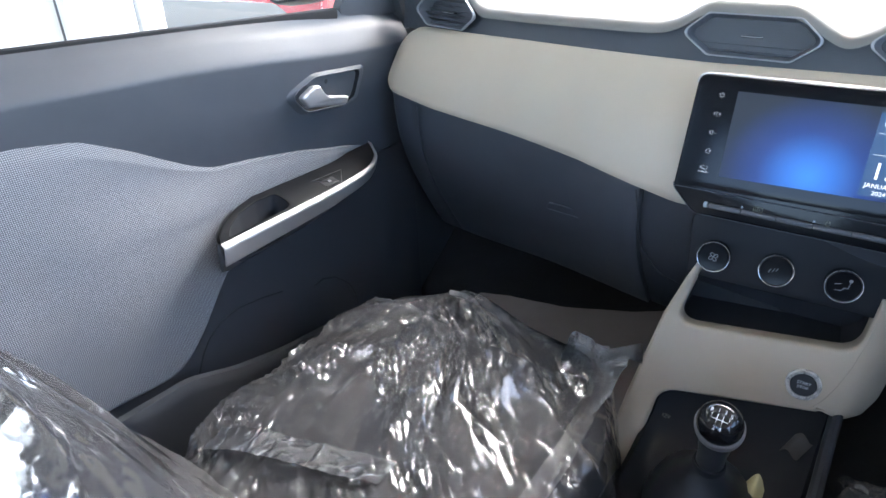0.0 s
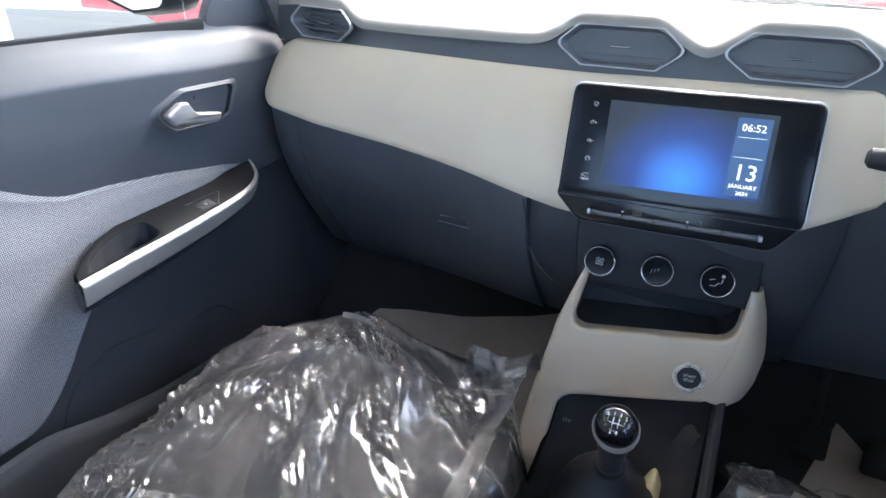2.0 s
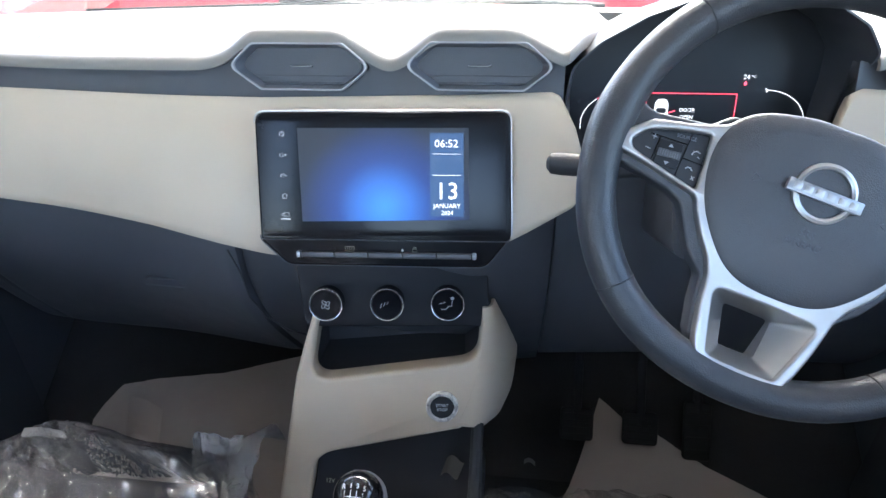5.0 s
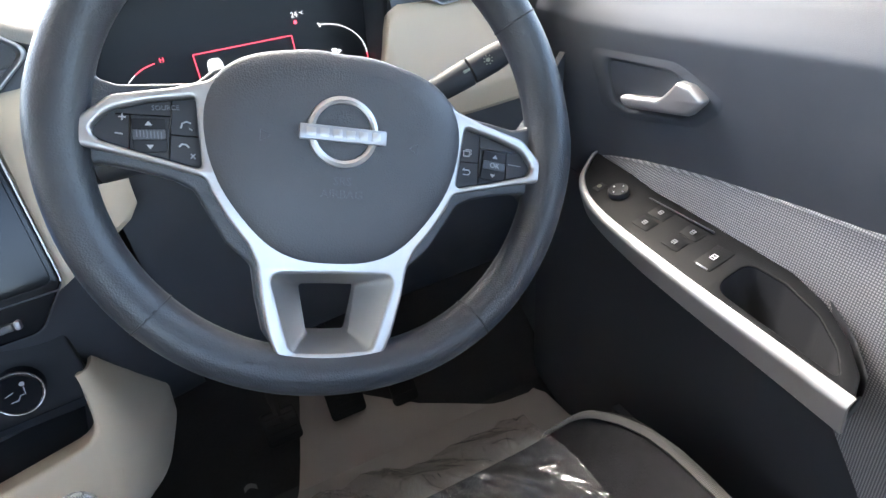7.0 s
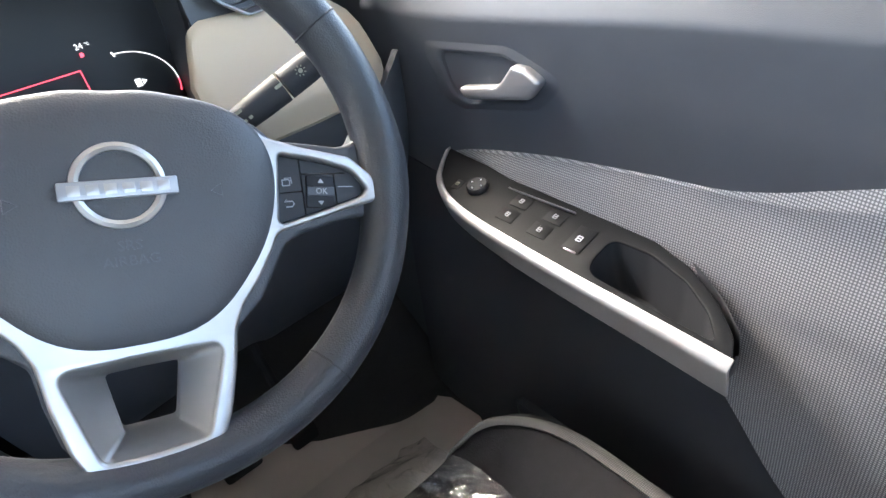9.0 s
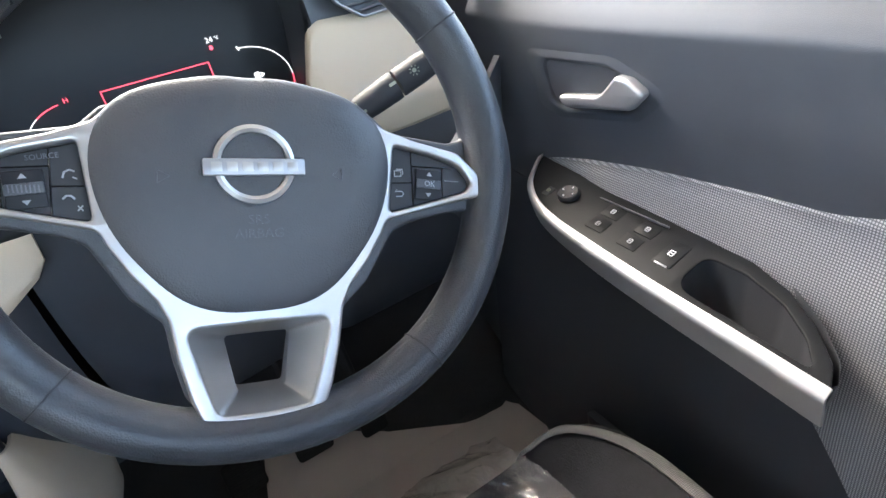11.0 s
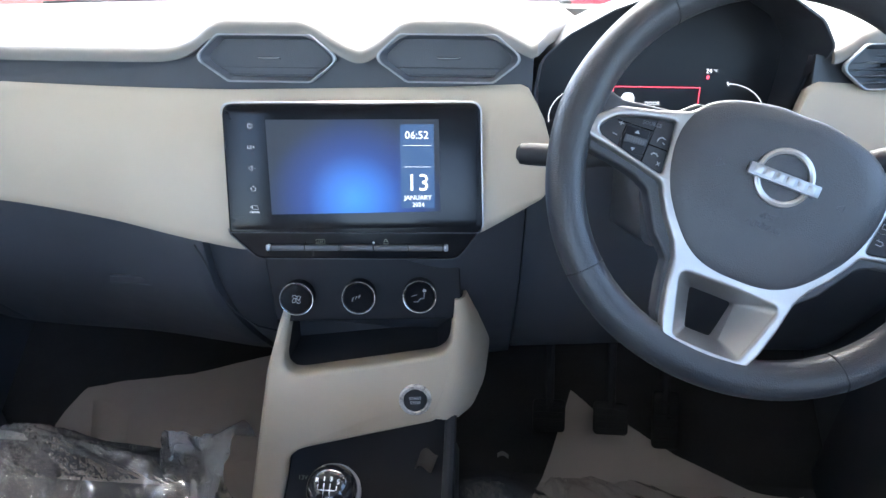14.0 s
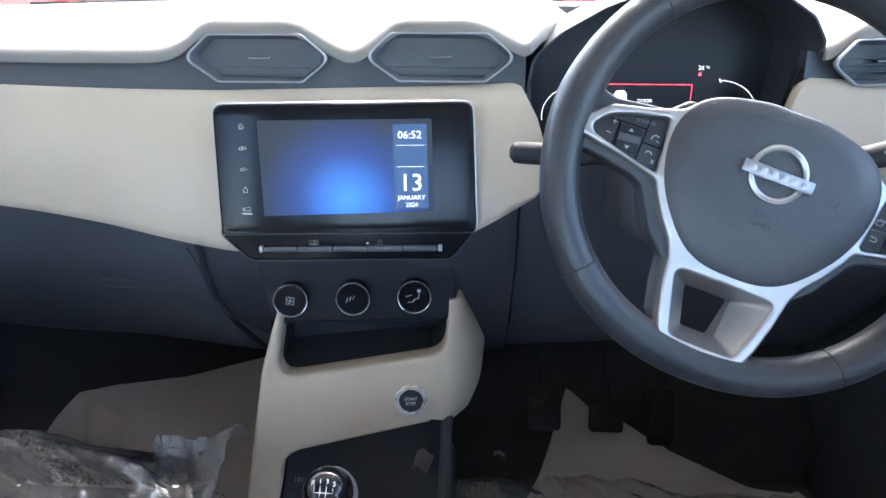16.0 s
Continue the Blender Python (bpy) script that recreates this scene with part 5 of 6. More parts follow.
    put("silver_strip", sheet(strip, 60, 26, 0.003, 0.001), ALLOY, d, "brushed silver strip along the armrest")
    # inner door handle
    hx = lambda y, z: door_x(y, z) - 0.003
    bez_o = rounded([(-0.106, 0.675), (0.008, 0.672), (-0.012, 0.622), (-0.040, 0.613), (-0.132, 0.617), (-0.164, 0.650)], [0.04, 0.010, 0.012, 0.03, 0.03, 0.014], 6)
    if s > 0:
        bez_o = rounded([(-0.095, 0.673), (0.012, 0.667), (-0.004, 0.616), (-0.030, 0.610), (-0.118, 0.626), (-0.150, 0.652)], [0.04, 0.012, 0.014, 0.02, 0.02, 0.014], 6)
    cyy, czz = -0.078, 0.645
    sc = lambda k, pts: [(cyy + (y - cyy) * k, czz + (z - czz) * k) for y, z in pts]
    # one door's surround stands out with a thin rim, the other's melts into the panel
    lip = ((1.18, 0.004), (1.10, 0.001), (1.04, 0.000), (1.0, -0.001), (0.97, -0.001), (0.93, 0.001)) if s < 0 else ((1.34, 0.0034), (1.18, 0.0020), (1.07, 0.0010), (1.01, 0.0006), (0.97, 0.0012), (0.93, 0.002))
    handle = put("handle_surround", loft([[(hx(y, z) + dx, y, z) for y, z in sc(k, bez_o)] for k, dx in lip], caps=False), DOOR, d, "raised surround of the door handle", sharp=80)
    if s < 0:
        put("handle_rim", tube([(hx(y, z) - 0.0025, y, z) for y, z in sc(0.985, bez_o)], 0.0009, 6, True), FUNNEL, handle, "thin rim")
    bowl = ((0.95, -0.002), (0.88, 0.004), (0.7, 0.008), (0.02, 0.009)) if s < 0 else ((0.94, 0.0016), (0.86, 0.004), (0.6, 0.008), (0.02, 0.009))
    # passenger bowl coloured darker, for shade that the skylight would wash out
    put("handle_bowl", loft([[(hx(y, z) + dx, y, z) for y, z in sc(k, bez_o)] for k, dx in bowl], caps=False), PLATE if s < 0 else DOORLOW, handle, "dark bowl behind the lever", sharp=80)
    if s < 0:
        put("screw_cap", turned([(0.0042, 0.0), (0.0042, 0.003), (0.0030, 0.004), (0.0, 0.0035)], plane_pose((hx(-0.078, 0.661) + 0.006, -0.078, 0.661), (0, -1, 0), (0, 0, 1)), 18), MATT, handle)
    lever = [(-0.053, 0.6370), (-0.110, 0.6490), (-0.119, 0.6540), (-0.131, 0.6700), (-0.145, 0.6720), (-0.175, 0.6570), (-0.160, 0.6390), (-0.062, 0.6230)]
    if s > 0:
        lever = [(-0.039, 0.638), (-0.097, 0.648), (-0.106, 0.654), (-0.122, 0.672), (-0.138, 0.671), (-0.159, 0.660), (-0.141, 0.641), (-0.048, 0.626)]
    lev = flat([rounded(lever, [0.004, 0.012, 0.012, 0.007, 0.010, 0.006, 0.008, 0.010], 4)], 0.014, 0.0045, None, 3)
    for v in lev.vertices:
        y, z, w = v.co.x, v.co.y, v.co.z
        v.co = (0.722 - 0.014 * ease((-y - 0.05) / 0.09) - w if s < 0 else 0.730 - w, y + 0.010, z - 0.005)
    lev.flip_normals()
    put("handle_lever", lev, ALLOY, handle, "satin silver lever")
    # lower bin
    def bin_wall(u, v):
        y = -0.08 - 0.50 * u
        top = smooth([(-0.58, 0.290), (-0.467, 0.290), (-0.38, 0.252), (-0.28, 0.222), (-0.08, 0.190)], y)
        return (lerp([(-0.58, 0.668), (-0.467, 0.668), (-0.28, 0.690), (-0.08, 0.706)], y) + 0.022 * (1 - v) ** 1.5, y, 0.05 + (top - 0.05) * v)

    put("door_bin", sheet(bin_wall, 40, 20, 0.012, 0.005), DOORLOW, d, "dark storage bin along the door's foot")
    if s < 0:
        for name, way in (("speaker_ridge", [(-0.165, 0.286), (-0.14, 0.290), (-0.11, 0.280), (-0.089, 0.263), (-0.072, 0.243), (-0.063, 0.220), (-0.060, 0.195)]), ("pocket_ridge", [(-0.425, 0.245), (-0.410, 0.275), (-0.393, 0.296), (-0.365, 0.314), (-0.331, 0.322), (-0.285, 0.318), (-0.236, 0.309)])):
            put(name, tube([(door_x(y, z) - 0.0004, y, z) for y, z in way], 0.0016, 8), MATT, d)

    def key(x, y, w, h, mat=MATT, name="window_switch", tilt=0.0):
        m = Matrix.Translation((x, y, top_z(x, y) + 0.0005)) @ pose(0, 0, 0, 2, -14, 0)
        return put(name, block((-w / 2, -h / 2, -0.004), (w / 2, h / 2, 0.0004), 0.0003, m @ pose(0, 0, 0, tilt * 0.2)), mat, d), m

    tick = lambda m, w, h: joined(*[block((-a, -b, 0.0010), (a, b, 0.0018), 0, m @ pose(dx, dy, 0)) for a, b, dx, dy in ((w, 0.0004, 0, h), (w, 0.0004, 0, -h), (0.0004, h, w, 0), (0.0004, h, -w, 0), (0.0004, h, 0, 0))])
    if s > 0:
        for x, y in ((0.695, -0.125), (0.694, -0.169), (0.715, -0.172), (0.716, -0.126)):
            k, m = key(x, y, 0.017, 0.022, PLATE, "window_switch", 5)
            put("switch_mark", tick(m, 0.0024, 0.0020), SOFTMARK, k)
        k, m = key(0.703, -0.211, 0.032, 0.020, PLATE, "lock_switch")
        put("switch_mark", tick(m, 0.003, 0.0024), MARK, k)
        put("switch_end", block((-0.0165, -0.007, -0.001), (-0.0148, 0.007, 0.0008), 0.0004, m), VENTRIM, k)
        k = put("mirror_dial", turned([(0.0125, -0.003), (0.0125, 0.004), (0.011, 0.006), (0.004, 0.0045), (0, 0.004)], Matrix.Translation((0.711, -0.064, top_z(0.711, -0.064))) @ pose(0, 0, 0, 2, -14, 0), 28), MATT, d, "round mirror control")
        put("mirror_marks", joined(*[block((-0.0006, 0.0065, 0.0055), (0.0006, 0.008, 0.0066), 0, Matrix.Translation((0.711, -0.064, top_z(0.711, -0.064))) @ pose(0, 0, 0, 2, -14, 0) @ pose(0, 0, 0, 0, 0, 90 * q)) for q in range(4)]), MARK, k)
        k, m = key(0.704, -0.038, 0.014, 0.010, MATT, "mirror_switch")
        put("switch_mark", tick(m, 0.002, 0.0018), GREYMARK, k)
        put("switch_ridge", block((0.7255, -0.188, 0.0), (0.7275, -0.096, 0.0025), 0.0008, Matrix.Translation((0, 0, top_z(0.7265, -0.15)))), BAND, d)
    else:
        k, m = key(0.690, -0.140, 0.020, 0.030, MATT, "window_switch", 6)
        put("switch_mark", tick(m, 0.0024, 0.0020), SOFTMARK, k)
        put("switch_frame", tube([(0.676, -0.125, top_z(0.676, -0.125) + 0.001), (0.706, -0.095, top_z(0.706, -0.095) + 0.001), (0.708, -0.165, top_z(0.708, -0.165) + 0.001), (0.676, -0.125, top_z(0.676, -0.125) + 0.001)], 0.0006, 5), VENTKEY, d)
    return d


door(-1, 1)
door(1, 2)

# ---- seats and their clear covers ----


def ridge(x, y, z, k=2.2):
    """A sharp-crested random fold between 0 and 1, narrower for a larger k."""
    return max(0.0, 1.0 - abs(noise.noise(Vector((x, y, z)))) * k)


# folds: number to the metre, length to width, height, narrowness
FOLDS = ((5, 1.8, 0.40, 1.6), (9, 3.0, 0.24, 2.2), (12, 5.0, 0.17, 5.0), (21, 6.0, 0.14, 4.5), (38, 6.0, 0.095, 4.0), (66, 5.0, 0.058, 3.5), (110, 4.0, 0.028, 3.0))


def crumple(x, y, seed, amount):
    """Broad swells with thin creases that wander and cross, as in crushed paper."""
    a0 = seed * 1.3 + 1.6 * noise.noise(Vector((x * 3.5, y * 3.5, seed)))
    h = -0.3
    for k, (f, slim, amp, thin) in enumerate(FOLDS):
        a = a0 + 1.1 * k
        c, s = math.cos(a), math.sin(a)
        gate = 0.12 + 0.88 * max(0.0, min(1.0, 0.5 + 1.8 * noise.noise(Vector((x * 7, y * 7, seed + 9.0 * k)))))
        h += amp * gate * ridge((x * c + y * s) * f, (y * c - x * s) * f / slim, seed + 3.1 * k, thin)
    return h * amount


def cushion_z(px, py, top, nose):
    """Height over the cushion for places from -1 to 1 across and 0 (front) to 1 (back) along it."""
    side = 1 - max(0.0, abs(px) - 0.92) ** 2 / 0.0064 * 0.45
    bolster = 0.020 * math.exp(-((abs(px) - 0.78) / 0.15) ** 2)
    front = 1 - (max(0.0, nose - py) / nose) ** 2.2 * 0.30
    return top * min(side, 1) * front + bolster - 0.03 * py


def seat(name, cx, half, y0, y1, top, outer, nose, label):
    s = thing(name, Matrix.Translation((cx, (y0 + y1) / 2, 0.05)), label, "car seat", "front seats")

    def f(u, v):
        px, py = 1 - 2 * u, v
        x = cx + half * px * (1 - 0.22 * max(0, 1 - py / 0.22) ** 3 - (0.26 if px * outer > 0 else 0.0) * ease((py - 0.2) / 0.8))
        y = y0 + (y1 - y0) * py - 0.05 * max(0, abs(px) - 0.6) * (1 - py)
        return (x, y, max(0.10, cushion_z(px, py, top, nose)))

    part("cushion", sheet(f, 44, 40, 0.06), SEAT, s, "dark cloth cushion")
    part("cushion_base", block((cx - half * 0.97, y1, 0.08), (cx + half * 0.97, y0 - 0.03, 0.19), 0.02), SEAT, s)
    for q in ((-1, 1) if outer == 0 else (1,)):
        way = lambda u: (lerp([(0, 0.62), (0.14, 0.72), (0.24, 0.80), (0.34, 0.88), (0.5, 0.90), (1, 0.90)], u), lerp([(0, 0.035), (0.14, 0.04), (0.24, 0.07), (0.34, 0.18), (0.5, 0.34), (1, 0.96)], u))

        def trim(u, v):
            (px, py), (qx, qy) = way(max(0, u - 0.03)), way(min(1, u + 0.03))
            mx, my = (px + qx) / 2, (py + qy) / 2
            d = Vector(((qx - px) * half, (qy - py) * 0.5)).normalized()
            w = 0.019 * (0.5 - v)
            x, y, z = f(0.5 - q * (mx + d.y * w / half) / 2, max(0.0, my - d.x * w / 0.5))
            return (x, y, z + 0.004 + 0.003 * math.sin(math.pi * v))
        part("piping", sheet(trim, 60, 6, 0.004) if q < 0 else sheet(lambda u, v: trim(u, 1 - v), 60, 6, 0.004), PIPING, s, "grey woven edging along the cushion")
    # backrest
    def b(u, v):
        px = 2 * u - 1
        w = half * (1 - 0.22 * v ** 2)
        y = y1 + 0.065 - 0.250 * v - 0.10 * abs(px) ** 3 + 0.05 * abs(px) ** 2
        return (cx - w * px, y, 0.22 + 0.52 * v)
    part("backrest", sheet(b, 24, 24, 0.09, 0.02), SEAT, s, "dark cloth backrest")
    return s, f, b


pseat, pf, pb = seat("passenger_seat", -0.335, 0.218, -0.105, -0.62, 0.335, -1, 0.16, "dark cloth passenger seat wrapped in clear plastic")
dseat, df_, db = seat("driver_seat", 0.385, 0.285, -0.140, -0.66, 0.322, 0, 0.06, "dark cloth driver's seat with grey woven edging")


def facets(x, y, seed):
    """Random heights on a triangular net, joined by flat facets with sharp creases between them."""
    table = np.random.RandomState(seed).uniform(-1, 1, (61, 53))
    k = (x + y) * 0.36603
    a, b = x + k, y + k
    i, j = np.floor(a).astype(int), np.floor(b).astype(int)
    a, b = a - i, b - j
    at = lambda p, q: table[p % 61, q % 53]
    low = at(i, j) * (1 - a) + at(i + 1, j) * (a - b) + at(i + 1, j + 1) * b
    high = at(i, j) * (1 - b) + at(i, j + 1) * (b - a) + at(i + 1, j + 1) * a
    return np.where(a > b, low, high)


def wander(x, y, size, seed):
    """Smooth random field between -1 and 1."""
    flat_x, flat_y = np.ravel(x), np.ravel(y)
    return np.array([noise.noise(Vector((p / size, q / size, seed))) for p, q in zip(flat_x, flat_y)]).reshape(np.shape(x))


def crushed(x, y, seed, peak=None):
    """Height of crushed film: long pleats run out from a pulled-up point, or slantwise, with patches of fine crinkle."""
    w1, w2, w3 = (wander(x, y, 0.11, seed + 3.3 * k) for k in range(3))
    if peak:
        r, th = np.hypot(x - peak[0], y - peak[1]), np.arctan2(x - peak[0], peak[1] - y)
        along, across, fade = r, th * 0.17, np.clip(r / 0.10, 0, 1)
    else:
        along, across, fade = 0.8 * x - 0.6 * y, 0.6 * x + 0.8 * y, 1.0
    along, across = along + 0.018 * w1, across + 0.016 * w2
    h = 0.0115 * facets(across / 0.050, along / 0.260, seed) * fade
    h += 0.0060 * facets(across / 0.022 + 7, along / 0.140, seed + 1) * fade
    # crinkled streaks between smooth, clear ones
    patch = np.clip(0.62 + 2.6 * wander(across, along * 0.28, 0.034, seed + 20), 0.10, 1.15)
    h += 0.0030 * facets(across / 0.0105 + 3, along / 0.060, seed + 2) * (0.35 + 0.65 * patch)
    p, q = 0.92 * x + 0.39 * y + 0.008 * w2, 0.92 * y - 0.39 * x + 0.008 * w1
    h += 0.0042 * facets(across / 0.0125 + 0.3 * p / 0.0125, along / 0.050, seed + 5) * patch
    h += 0.0028 * facets((p + 0.3 * q) / 0.0062, q / 0.0240, seed + 4) * patch
    return h + 0.006 * w3


def film_over(f, seed, nu, nv, lift, peak=None):
    """A crushed skin of film over a surface f(u, v)."""
    rng = np.random.RandomState(seed)
    g = np.array([[f(min(1, max(0, (i + rng.uniform(-0.3, 0.3)) / nu)), min(1, max(0, (j + rng.uniform(-0.3, 0.3)) / nv))) for j in range(nv + 1)] for i in range(nu + 1)], float)
    du, dv = np.gradient(g, axis=0), np.gradient(g, axis=1)
    nrm = np.cross(du, dv)
    nrm /= np.linalg.norm(nrm, axis=2, keepdims=True) + 1e-12
    nrm *= np.sign(nrm[..., 2:3] + 1e-9)
    slope = g[..., 2]
    h = crushed(g[..., 0] + 0.35 * slope, g[..., 1] + 0.35 * slope, seed, peak)
    g += nrm * (h + lift)[..., None]
    idx = lambda i, j: i * (nv + 1) + j
    faces = []
    for i in range(nu):
        for j in range(nv):
            q = [idx(i, j), idx(i + 1, j), idx(i + 1, j + 1), idx(i, j + 1)]
            faces += [[q[0], q[1], q[2]], [q[0], q[2], q[3]]] if (i + j) % 2 else [[q[0], q[1], q[3]], [q[1], q[2], q[3]]]
    return mesh_of(g.reshape(-1, 3), faces)


def draped(u, v):
    """Film pulled smooth over the backrest, with a few long sharp folds."""
    x, y, z = pb(u, v)
    a, b = np.array([x * 0.80 + z * 0.60]), np.array([z * 0.80 - x * 0.60])
    a = a + 0.02 * noise.noise(Vector((x * 9, z * 9, 4)))
    h = 0.012 * facets(a / 0.055, b / 0.28, 8)[0] + 0.006 * facets(a / 0.026 + 5, b / 0.16, 9)[0]
    gate = max(0.0, min(1.0, 0.4 + 1.8 * noise.noise(Vector((x * 14, z * 9, 7)))))
    h += 0.0016 * gate * facets(a / 0.010, b / 0.022, 10)[0]
    return (x, y + 0.026 + h, z)


def billow(u, v):
    """Loose film over the passenger cushion: high at the front, falling steeply at the sides."""
    px, py = (1 - 2 * u) * 1.16, (2 * v - 1) * 1.10
    r = (abs(px) ** 3.2 + abs(py) ** 3.2) ** (1 / 3.2)
    x = -0.325 + 0.222 * px - 0.03 * max(0, py) * (1 if px < 0 else 0.0) * -px
    y = -0.362 - 0.232 * py
    z = 0.380 - 0.024 * r ** 4 if r < 1 else 0.356 - 0.9 * (r - 1) - 1.2 * (r - 1) ** 2
    return (x, y, z - 0.045 * max(0, py) - (0.013 if px < 0 else 0.006) * px ** 2 * (1 - py) + 0.026 * math.exp(-((px + 0.30) / 0.24) ** 2 - ((py + 0.92) / 0.28) ** 2))


cover = solo("seat_cover", film_over(billow, 3, 380, 390, 0.004, peak=(-0.268, 0.000)), FILM, "crumpled clear plastic film over the passenger cushion", "plastic cover", "seat covers", sharp=5)
solo("backrest_cover", sheet(draped, 190, 200, 0.0004), SHEEN, "smooth clear plastic film over the passenger backrest", "plastic cover", "seat covers", sharp=12)


def loose(u, v):
    """Film on the driver's cushion that hangs a little over its front edge."""
    w = 1.14 * v - 0.14
    p = Vector(df_(0.215 + 0.74 * u, max(0.055, 0.055 + 0.90 * w)))
    return p + Vector((0.02 * (0.5 - u) * max(0.0, -w) * 8, -0.42 * min(0.0, w), 0.30 * min(0.0, w)))


solo("seat_cover", film_over(loose, 15, 230, 230, 0.018), FILM, "loose clear plastic film over the driver's cushion", "plastic cover", "seat covers", sharp=5)


def flap(u, v):
    """Gathered edge of the film that stands up beside the console, in long upright pleats."""
    q, r = np.array([u * 0.30]), np.array([v * 0.15])
    h = 0.011 * facets(q / 0.034, r / 0.30, 31)[0] + 0.006 * facets(q / 0.013, r / 0.16, 32)[0] + 0.0022 * facets(q / 0.006, r / 0.030, 33)[0]
    top = smooth([(0, 0.345), (0.05, 0.385), (0.11, 0.402), (0.19, 0.390), (0.32, 0.372), (0.55, 0.362), (1, 0.330)], u)
    low = 0.330 - 0.02 * u
    return (-0.196 + 0.076 * v ** 1.2 - 0.012 * u + 0.7 * h * (1 - 0.5 * v), -0.078 - 0.26 * u - 0.020 * v + 0.5 * h, low + (top - low) * v)


part("flap", sheet(flap, 160, 60, 0.0003), MILKY, cover, "upright pleated flap of film beside the console", sharp=20)


def tuck(u, v):
    """A crushed tuft of film standing up at the cushion's front corner."""
    q, r = np.array([u * 0.09]), np.array([v * 0.07])
    h = 0.010 * facets(q / 0.026, r / 0.060, 51)[0] + 0.005 * facets(q / 0.011, r / 0.030, 52)[0] + 0.002 * facets(q / 0.005, r / 0.012, 53)[0]
    top = smooth([(0, 0.350), (0.12, 0.384), (0.26, 0.390), (0.60, 0.380), (0.85, 0.372), (1, 0.350)], u)
    return (-0.222 + 0.078 * u + 0.4 * h, -0.128 - 0.010 * u + h, 0.300 + (top - 0.300) * v)


part("tuft", sheet(tuck, 60, 40, 0.0003), MILKY, cover, "crushed tuft of film at the cushion's front corner", sharp=20)


def slip(u, v):
    """A strip of stiff white paper lying on the film's highest point."""
    x, y = -0.420 + 0.050 * u + 0.012 * v, -0.150 - 0.018 * v * (1 - 0.5 * u)
    px, py = (x + 0.325) / 0.222, (-0.362 - y) / 0.232
    return (x, y, 0.5 * billow((1 - px / 1.16) / 2, (py / 1.10 + 1) / 2)[2] + 0.198 - 0.004 * u)


def doubled(u, v):
    """A doubled hem of the film, lying across the cushion."""
    x, y = -0.500 + 0.235 * u, -0.541 + 0.066 * u + 0.032 * (v - 0.5)
    px, py = (x + 0.325) / 0.222, (-0.362 - y) / 0.232
    z = billow((1 - px / 1.16) / 2, (py / 1.10 + 1) / 2)[2]
    q, r = np.array([u * 0.28]), np.array([v * 0.04])
    return (x, y, z + 0.016 + 0.005 * facets(q / 0.05, r / 0.03, 41)[0] + 0.0015 * facets(q / 0.012, r / 0.012, 42)[0])


part("hem", sheet(doubled, 140, 24, 0.0003), SHEEN, cover, "milky doubled hem across the film", sharp=24)

# ---- floor papers and scraps ----


def paper(name, outline, z_of, label, seed):
    """A sheet of floor paper cut to an outline, lying on the floor and creased."""
    xs, ys = [p[0] for p in outline], [p[1] for p in outline]
    bm = bmesh.new()
    n = 46
    me = flat([outline], 0.0006, 0)
    bm.from_mesh(me)
    for axis, lo, hi in ((0, min(xs), max(xs)), (1, min(ys), max(ys))):
        for k in range(1, n):
            co, no = [0, 0, 0], [0, 0, 0]
            co[axis], no[axis] = lo + (hi - lo) * k / n, 1
            bmesh.ops.bisect_plane(bm, geom=bm.verts[:] + bm.edges[:] + bm.faces[:], plane_co=co, plane_no=no)
    for v in bm.verts:
        v.co.z += z_of(v.co.x, v.co.y) + crumple(v.co.x, v.co.y, seed, 0.006)
    bm.to_mesh(me)
    bm.free()
    return solo(name, me, PAPER, label, "floor paper", "floor papers", sharp=30)


def toe(x, y):
    return 0.058 + 0.78 * max(0.0, y - 0.125)


mat = paper("floor_paper", [(-0.60, -0.12), (-0.622, 0.08), (-0.634, 0.14), (-0.638, 0.162), (-0.627, 0.182), (-0.614, 0.198), (-0.597, 0.217), (-0.493, 0.235), (-0.396, 0.247), (-0.254, 0.279), (-0.19, 0.30), (-0.19, -0.12)], toe, "creased brown paper mat on the passenger's floor", 31)
part("fold", sheet(lambda u, v: (-0.575 + 0.075 * u + 0.020 * v, 0.196 - (0.066 + 0.03 * u) * v - 0.016 * u, toe(0, 0.196 - (0.066 + 0.03 * u) * v - 0.016 * u) + 0.006 + 0.030 * math.sin(math.pi * u) * (0.3 + v)), 24, 20, 0.0006), PAPER, mat, "raised fold near the paper's corner")
paper("floor_paper", [(0.16, -0.16), (0.235, 0.06), (0.285, 0.16), (0.322, 0.248), (0.365, 0.22), (0.405, 0.212), (0.50, 0.165), (0.56, 0.145), (0.64, 0.118), (0.690, 0.112), (0.704, 0.118), (0.716, 0.095), (0.722, 0.03), (0.69, -0.06), (0.69, -0.16)], toe, "creased brown paper mat on the driver's floor", 47)
WHITESCRAP = material("white_scrap_paper", (0.22, 0.22, 0.22), 0.7, vary=0.1)
SPOT = (0.200, 0.160)
solo("paper_slip", sheet(slip, 24, 8, 0.0006), WHITESCRAP, "narrow white paper strip on the film-covered passenger seat", "paper strip")
YELLOW = material("pale_yellow_paper", (0.62, 0.55, 0.30), 0.8, vary=0.08)
solo("paper_scrap", sheet(lambda u, v: (0.036 + 0.034 * u + 0.010 * v - 0.012 * u * v, -0.150 + 0.034 * v + 0.006 * math.sin(4 * u), 0.226 + 0.026 * math.sin(3 * u) * (1 - 0.4 * v) + 0.016 * v), 14, 14, 0.0008), YELLOW, "small pale yellow paper scrap beside the gear lever", "scrap")
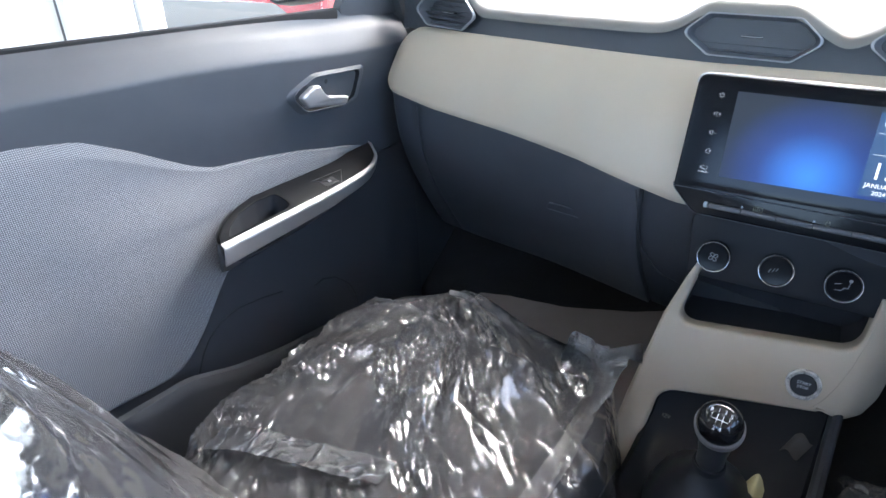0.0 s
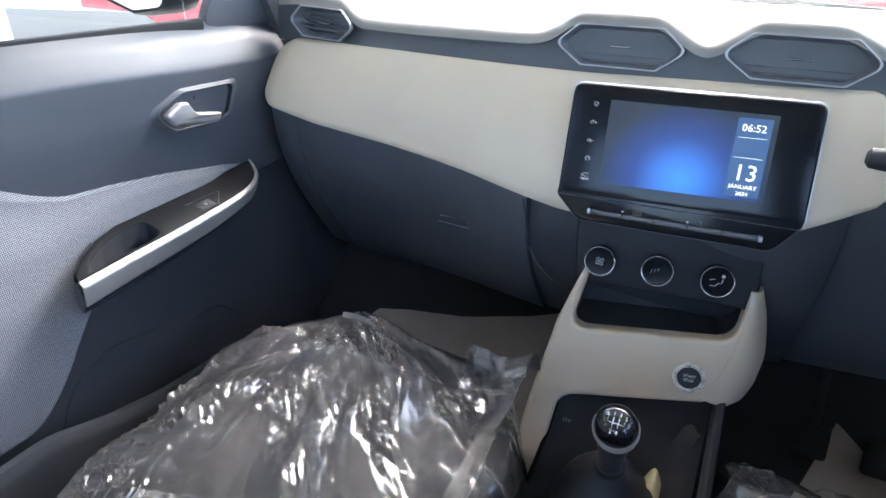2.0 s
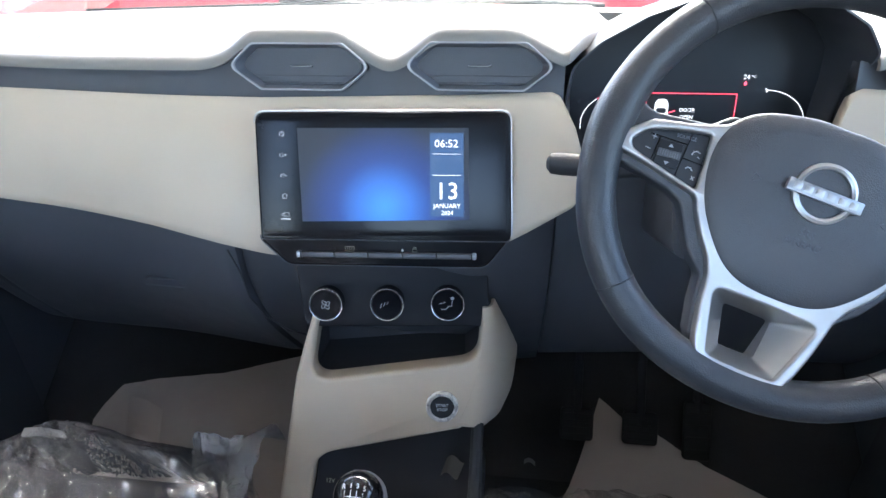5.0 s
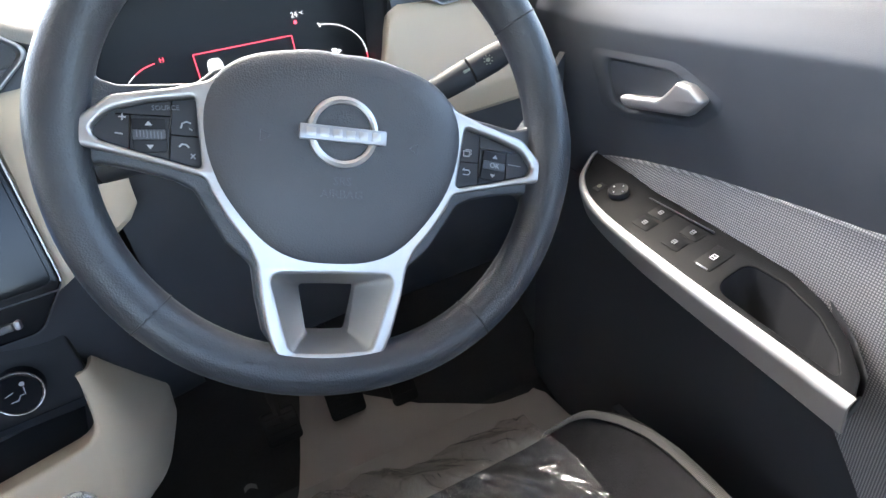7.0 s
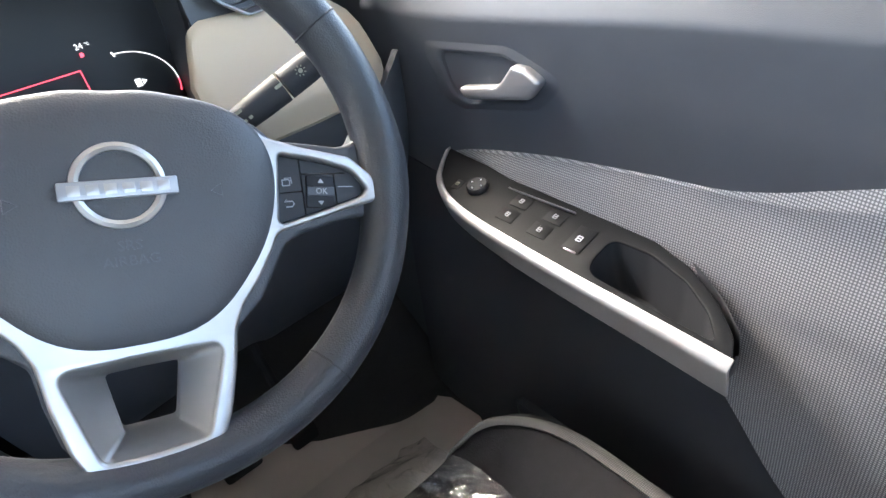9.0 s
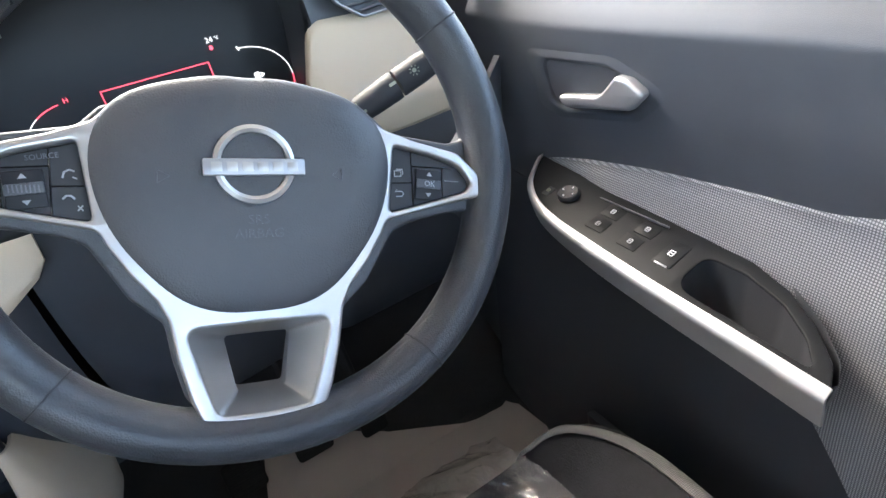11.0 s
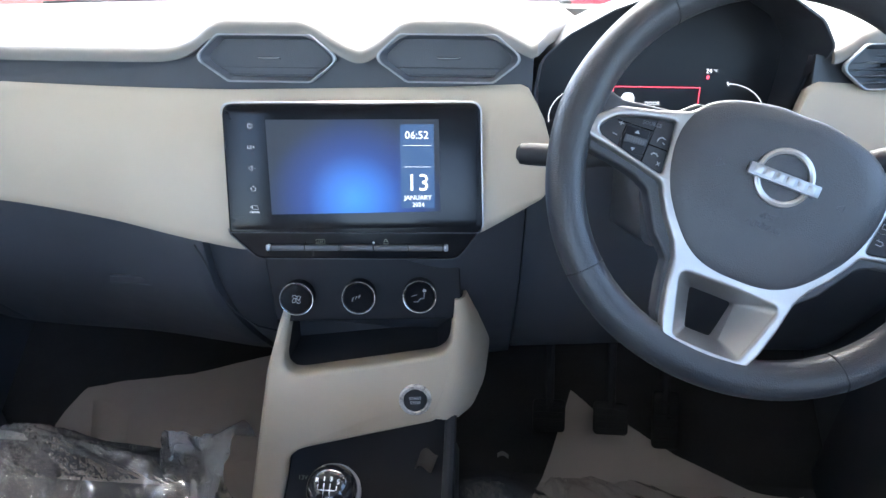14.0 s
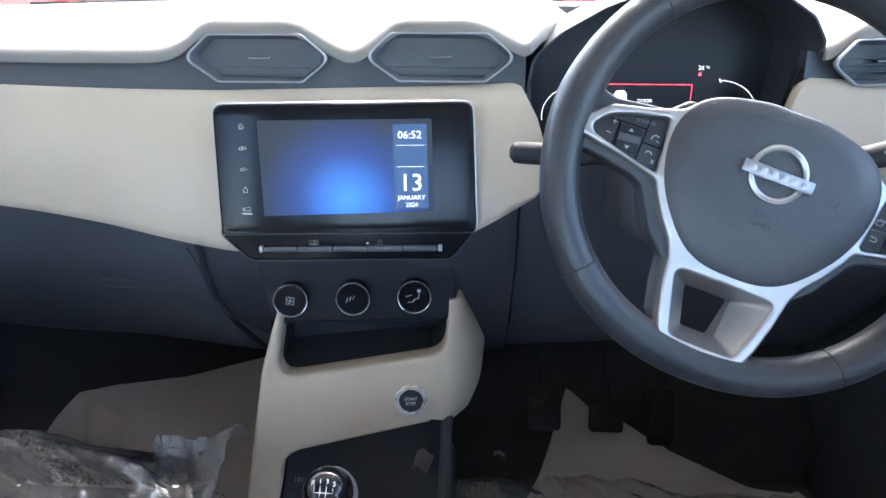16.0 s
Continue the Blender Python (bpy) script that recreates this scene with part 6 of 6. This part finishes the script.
solo("white_scrap", sheet(lambda u, v: (SPOT[0] - 0.010 + 0.020 * u, SPOT[1] + 0.006 * v + 0.003 * math.sin(4 * u), 0.066 + 0.78 * 0.006 * v + 0.003 * math.sin(3 * u)), 8, 5, 0.0006), WHITESCRAP, "small torn white scrap on the black carpet", "scrap")
SCRAP = material("tan_scrap", (0.12, 0.105, 0.09), 0.7, vary=0.1)
solo("torn_scrap", sheet(lambda u, v: (0.070 + 0.022 * u + 0.010 * v, -0.055 - 0.012 * v, 0.262 + 0.045 * v + 0.006 * math.sin(5 * u)), 8, 8, 0.0006), SCRAP, "small torn tan scrap in the console tray", "scrap")

# ---- outside ----
CONCRETE = material("pale_floor", (0.46, 0.43, 0.38), 0.55, vary=0.1, scale=3)
# added slab, never in view: cuts the sky light falling on the dash top
solo("canopy", block((-2.6, -6.0, 2.7), (2.6, 1.25, 2.85), 0), LINER, "unseen pale slab added overhead to hold back the top light", "canopy", kind="structure")
solo("ground", block((-60, -60, -0.40), (60, 60, -0.30), 0), CONCRETE, "pale paved ground round the car", "ground", kind="structure")
WHITE = material("white_paint", (0.78, 0.78, 0.77), 0.4, vary=0.03, scale=2)
GREYCAR = material("grey_car_paint", (0.10, 0.105, 0.115), 0.25, vary=0.1, scale=3, coat=0.8)
RED = material("red_car_paint", (0.36, 0.014, 0.022), 0.25, vary=0.1, scale=3, coat=0.8)
hoarding = thing("white_hoarding", Matrix.Translation((-2.1, 0, -0.3)), "white panelled partition beside the car", "partition")
for y0, y1, dx in ((-3.0, 0.085, 0.06), (0.09, 0.31, 0.0), (0.325, 0.415, 0.0)):
    part("panel", block((-2.16 - dx, y0, -0.3), (-2.1 - dx, y1, 2.4), 0.004), WHITE, hoarding)


def parked(name, paint, m, label):
    """A parked hatchback seen over its flank and bonnet."""
    c = thing(name, m, label, "car", "parked cars")
    prof = rounded([(-2.0, 0.28), (-1.98, 0.75), (-1.75, 0.92), (-1.0, 1.0), (-0.25, 1.48), (1.2, 1.50), (1.85, 1.02), (1.98, 0.85), (2.0, 0.28)], 0.10, 5)
    part("body", loft([[(x, w * (1 if z < 1.0 else 1 - 0.32 * (z - 1.0)), z) for x, z in prof] for w in (-0.84, -0.80, 0.80, 0.84)]), paint, c, local=True)
    for w in (-0.83, 0.83):
        part("side_glass", flat([rounded([(-0.80, 1.02), (-0.20, 1.40), (1.1, 1.42), (1.6, 1.04)], 0.05)], 0.02, 0.004, Matrix.Translation((0, w * 0.97, 0)) @ pose(0, 0, 0, 90)), PIANO, c, local=True)
        for x in (-1.25, 1.25):
            t = part("wheel", turned([(0.0, -0.10), (0.30, -0.10), (0.32, -0.06), (0.32, 0.06), (0.30, 0.10), (0.0, 0.10)], Matrix.Translation((x, w * 0.98, 0.32)) @ pose(0, 0, 0, 90), 32), RUBBER, c, local=True)
            part("hub_cap", turned([(0.0, -0.11), (0.19, -0.11), (0.20, 0.11), (0.0, 0.11)], Matrix.Translation((x, w * 0.98, 0.32)) @ pose(0, 0, 0, 90), 24), VENTRIM, t, local=True)
    part("windscreen", flat([rounded([(-0.70, -0.30), (0.70, -0.30), (0.58, 0.30), (-0.58, 0.30)], 0.05)], 0.02, 0.004, Matrix.Translation((-0.62, 0, 1.25)) @ pose(0, 0, 0, 57, 0, -90)), PIANO, c, local=True)
    return c


parked("parked_car", GREYCAR, pose(-3.1, -0.72, -0.3, 0, 0, -90), "dark grey car parked beside the white partition")
parked("parked_car", RED, pose(-5.2, 5.28, -0.3, 0, 0, 90), "red car parked beyond the grey one")

# ---- door mirror outside the passenger window ----
dm = thing("door_mirror", Matrix.Translation((-0.90, 0.12, 0.84)), "black door mirror outside the passenger window", "door mirror")
mirror_line = rounded([(-0.125, -0.035), (0.02, -0.072), (0.115, -0.060), (0.120, 0.045), (0.06, 0.075), (-0.115, 0.070)], 0.03, 5)
MIR = plane_pose((-0.985, 0.020, 0.838), (1, -0.06, 0), (0, 0.06, 1))
part("housing", loft([[MIR @ Vector((x * k, y * k, w)) for x, y in mirror_line] for w, k in ((-0.002, 0.90), (0.004, 0.97), (0.0, 1.0), (-0.03, 1.04), (-0.07, 0.95), (-0.10, 0.65), (-0.105, 0.05))]), MATT, dm, "black mirror housing")
part("mirror_glass", flat([[(x * 0.92, y * 0.90) for x, y in mirror_line]], 0.003, 0.001, MIR @ pose(0, 0, 0.003)), MIRROR, dm, "mirror glass")
part("foot", block((-0.90, 0.08, 0.80), (-0.80, 0.15, 0.83), 0.01), MATT, dm)
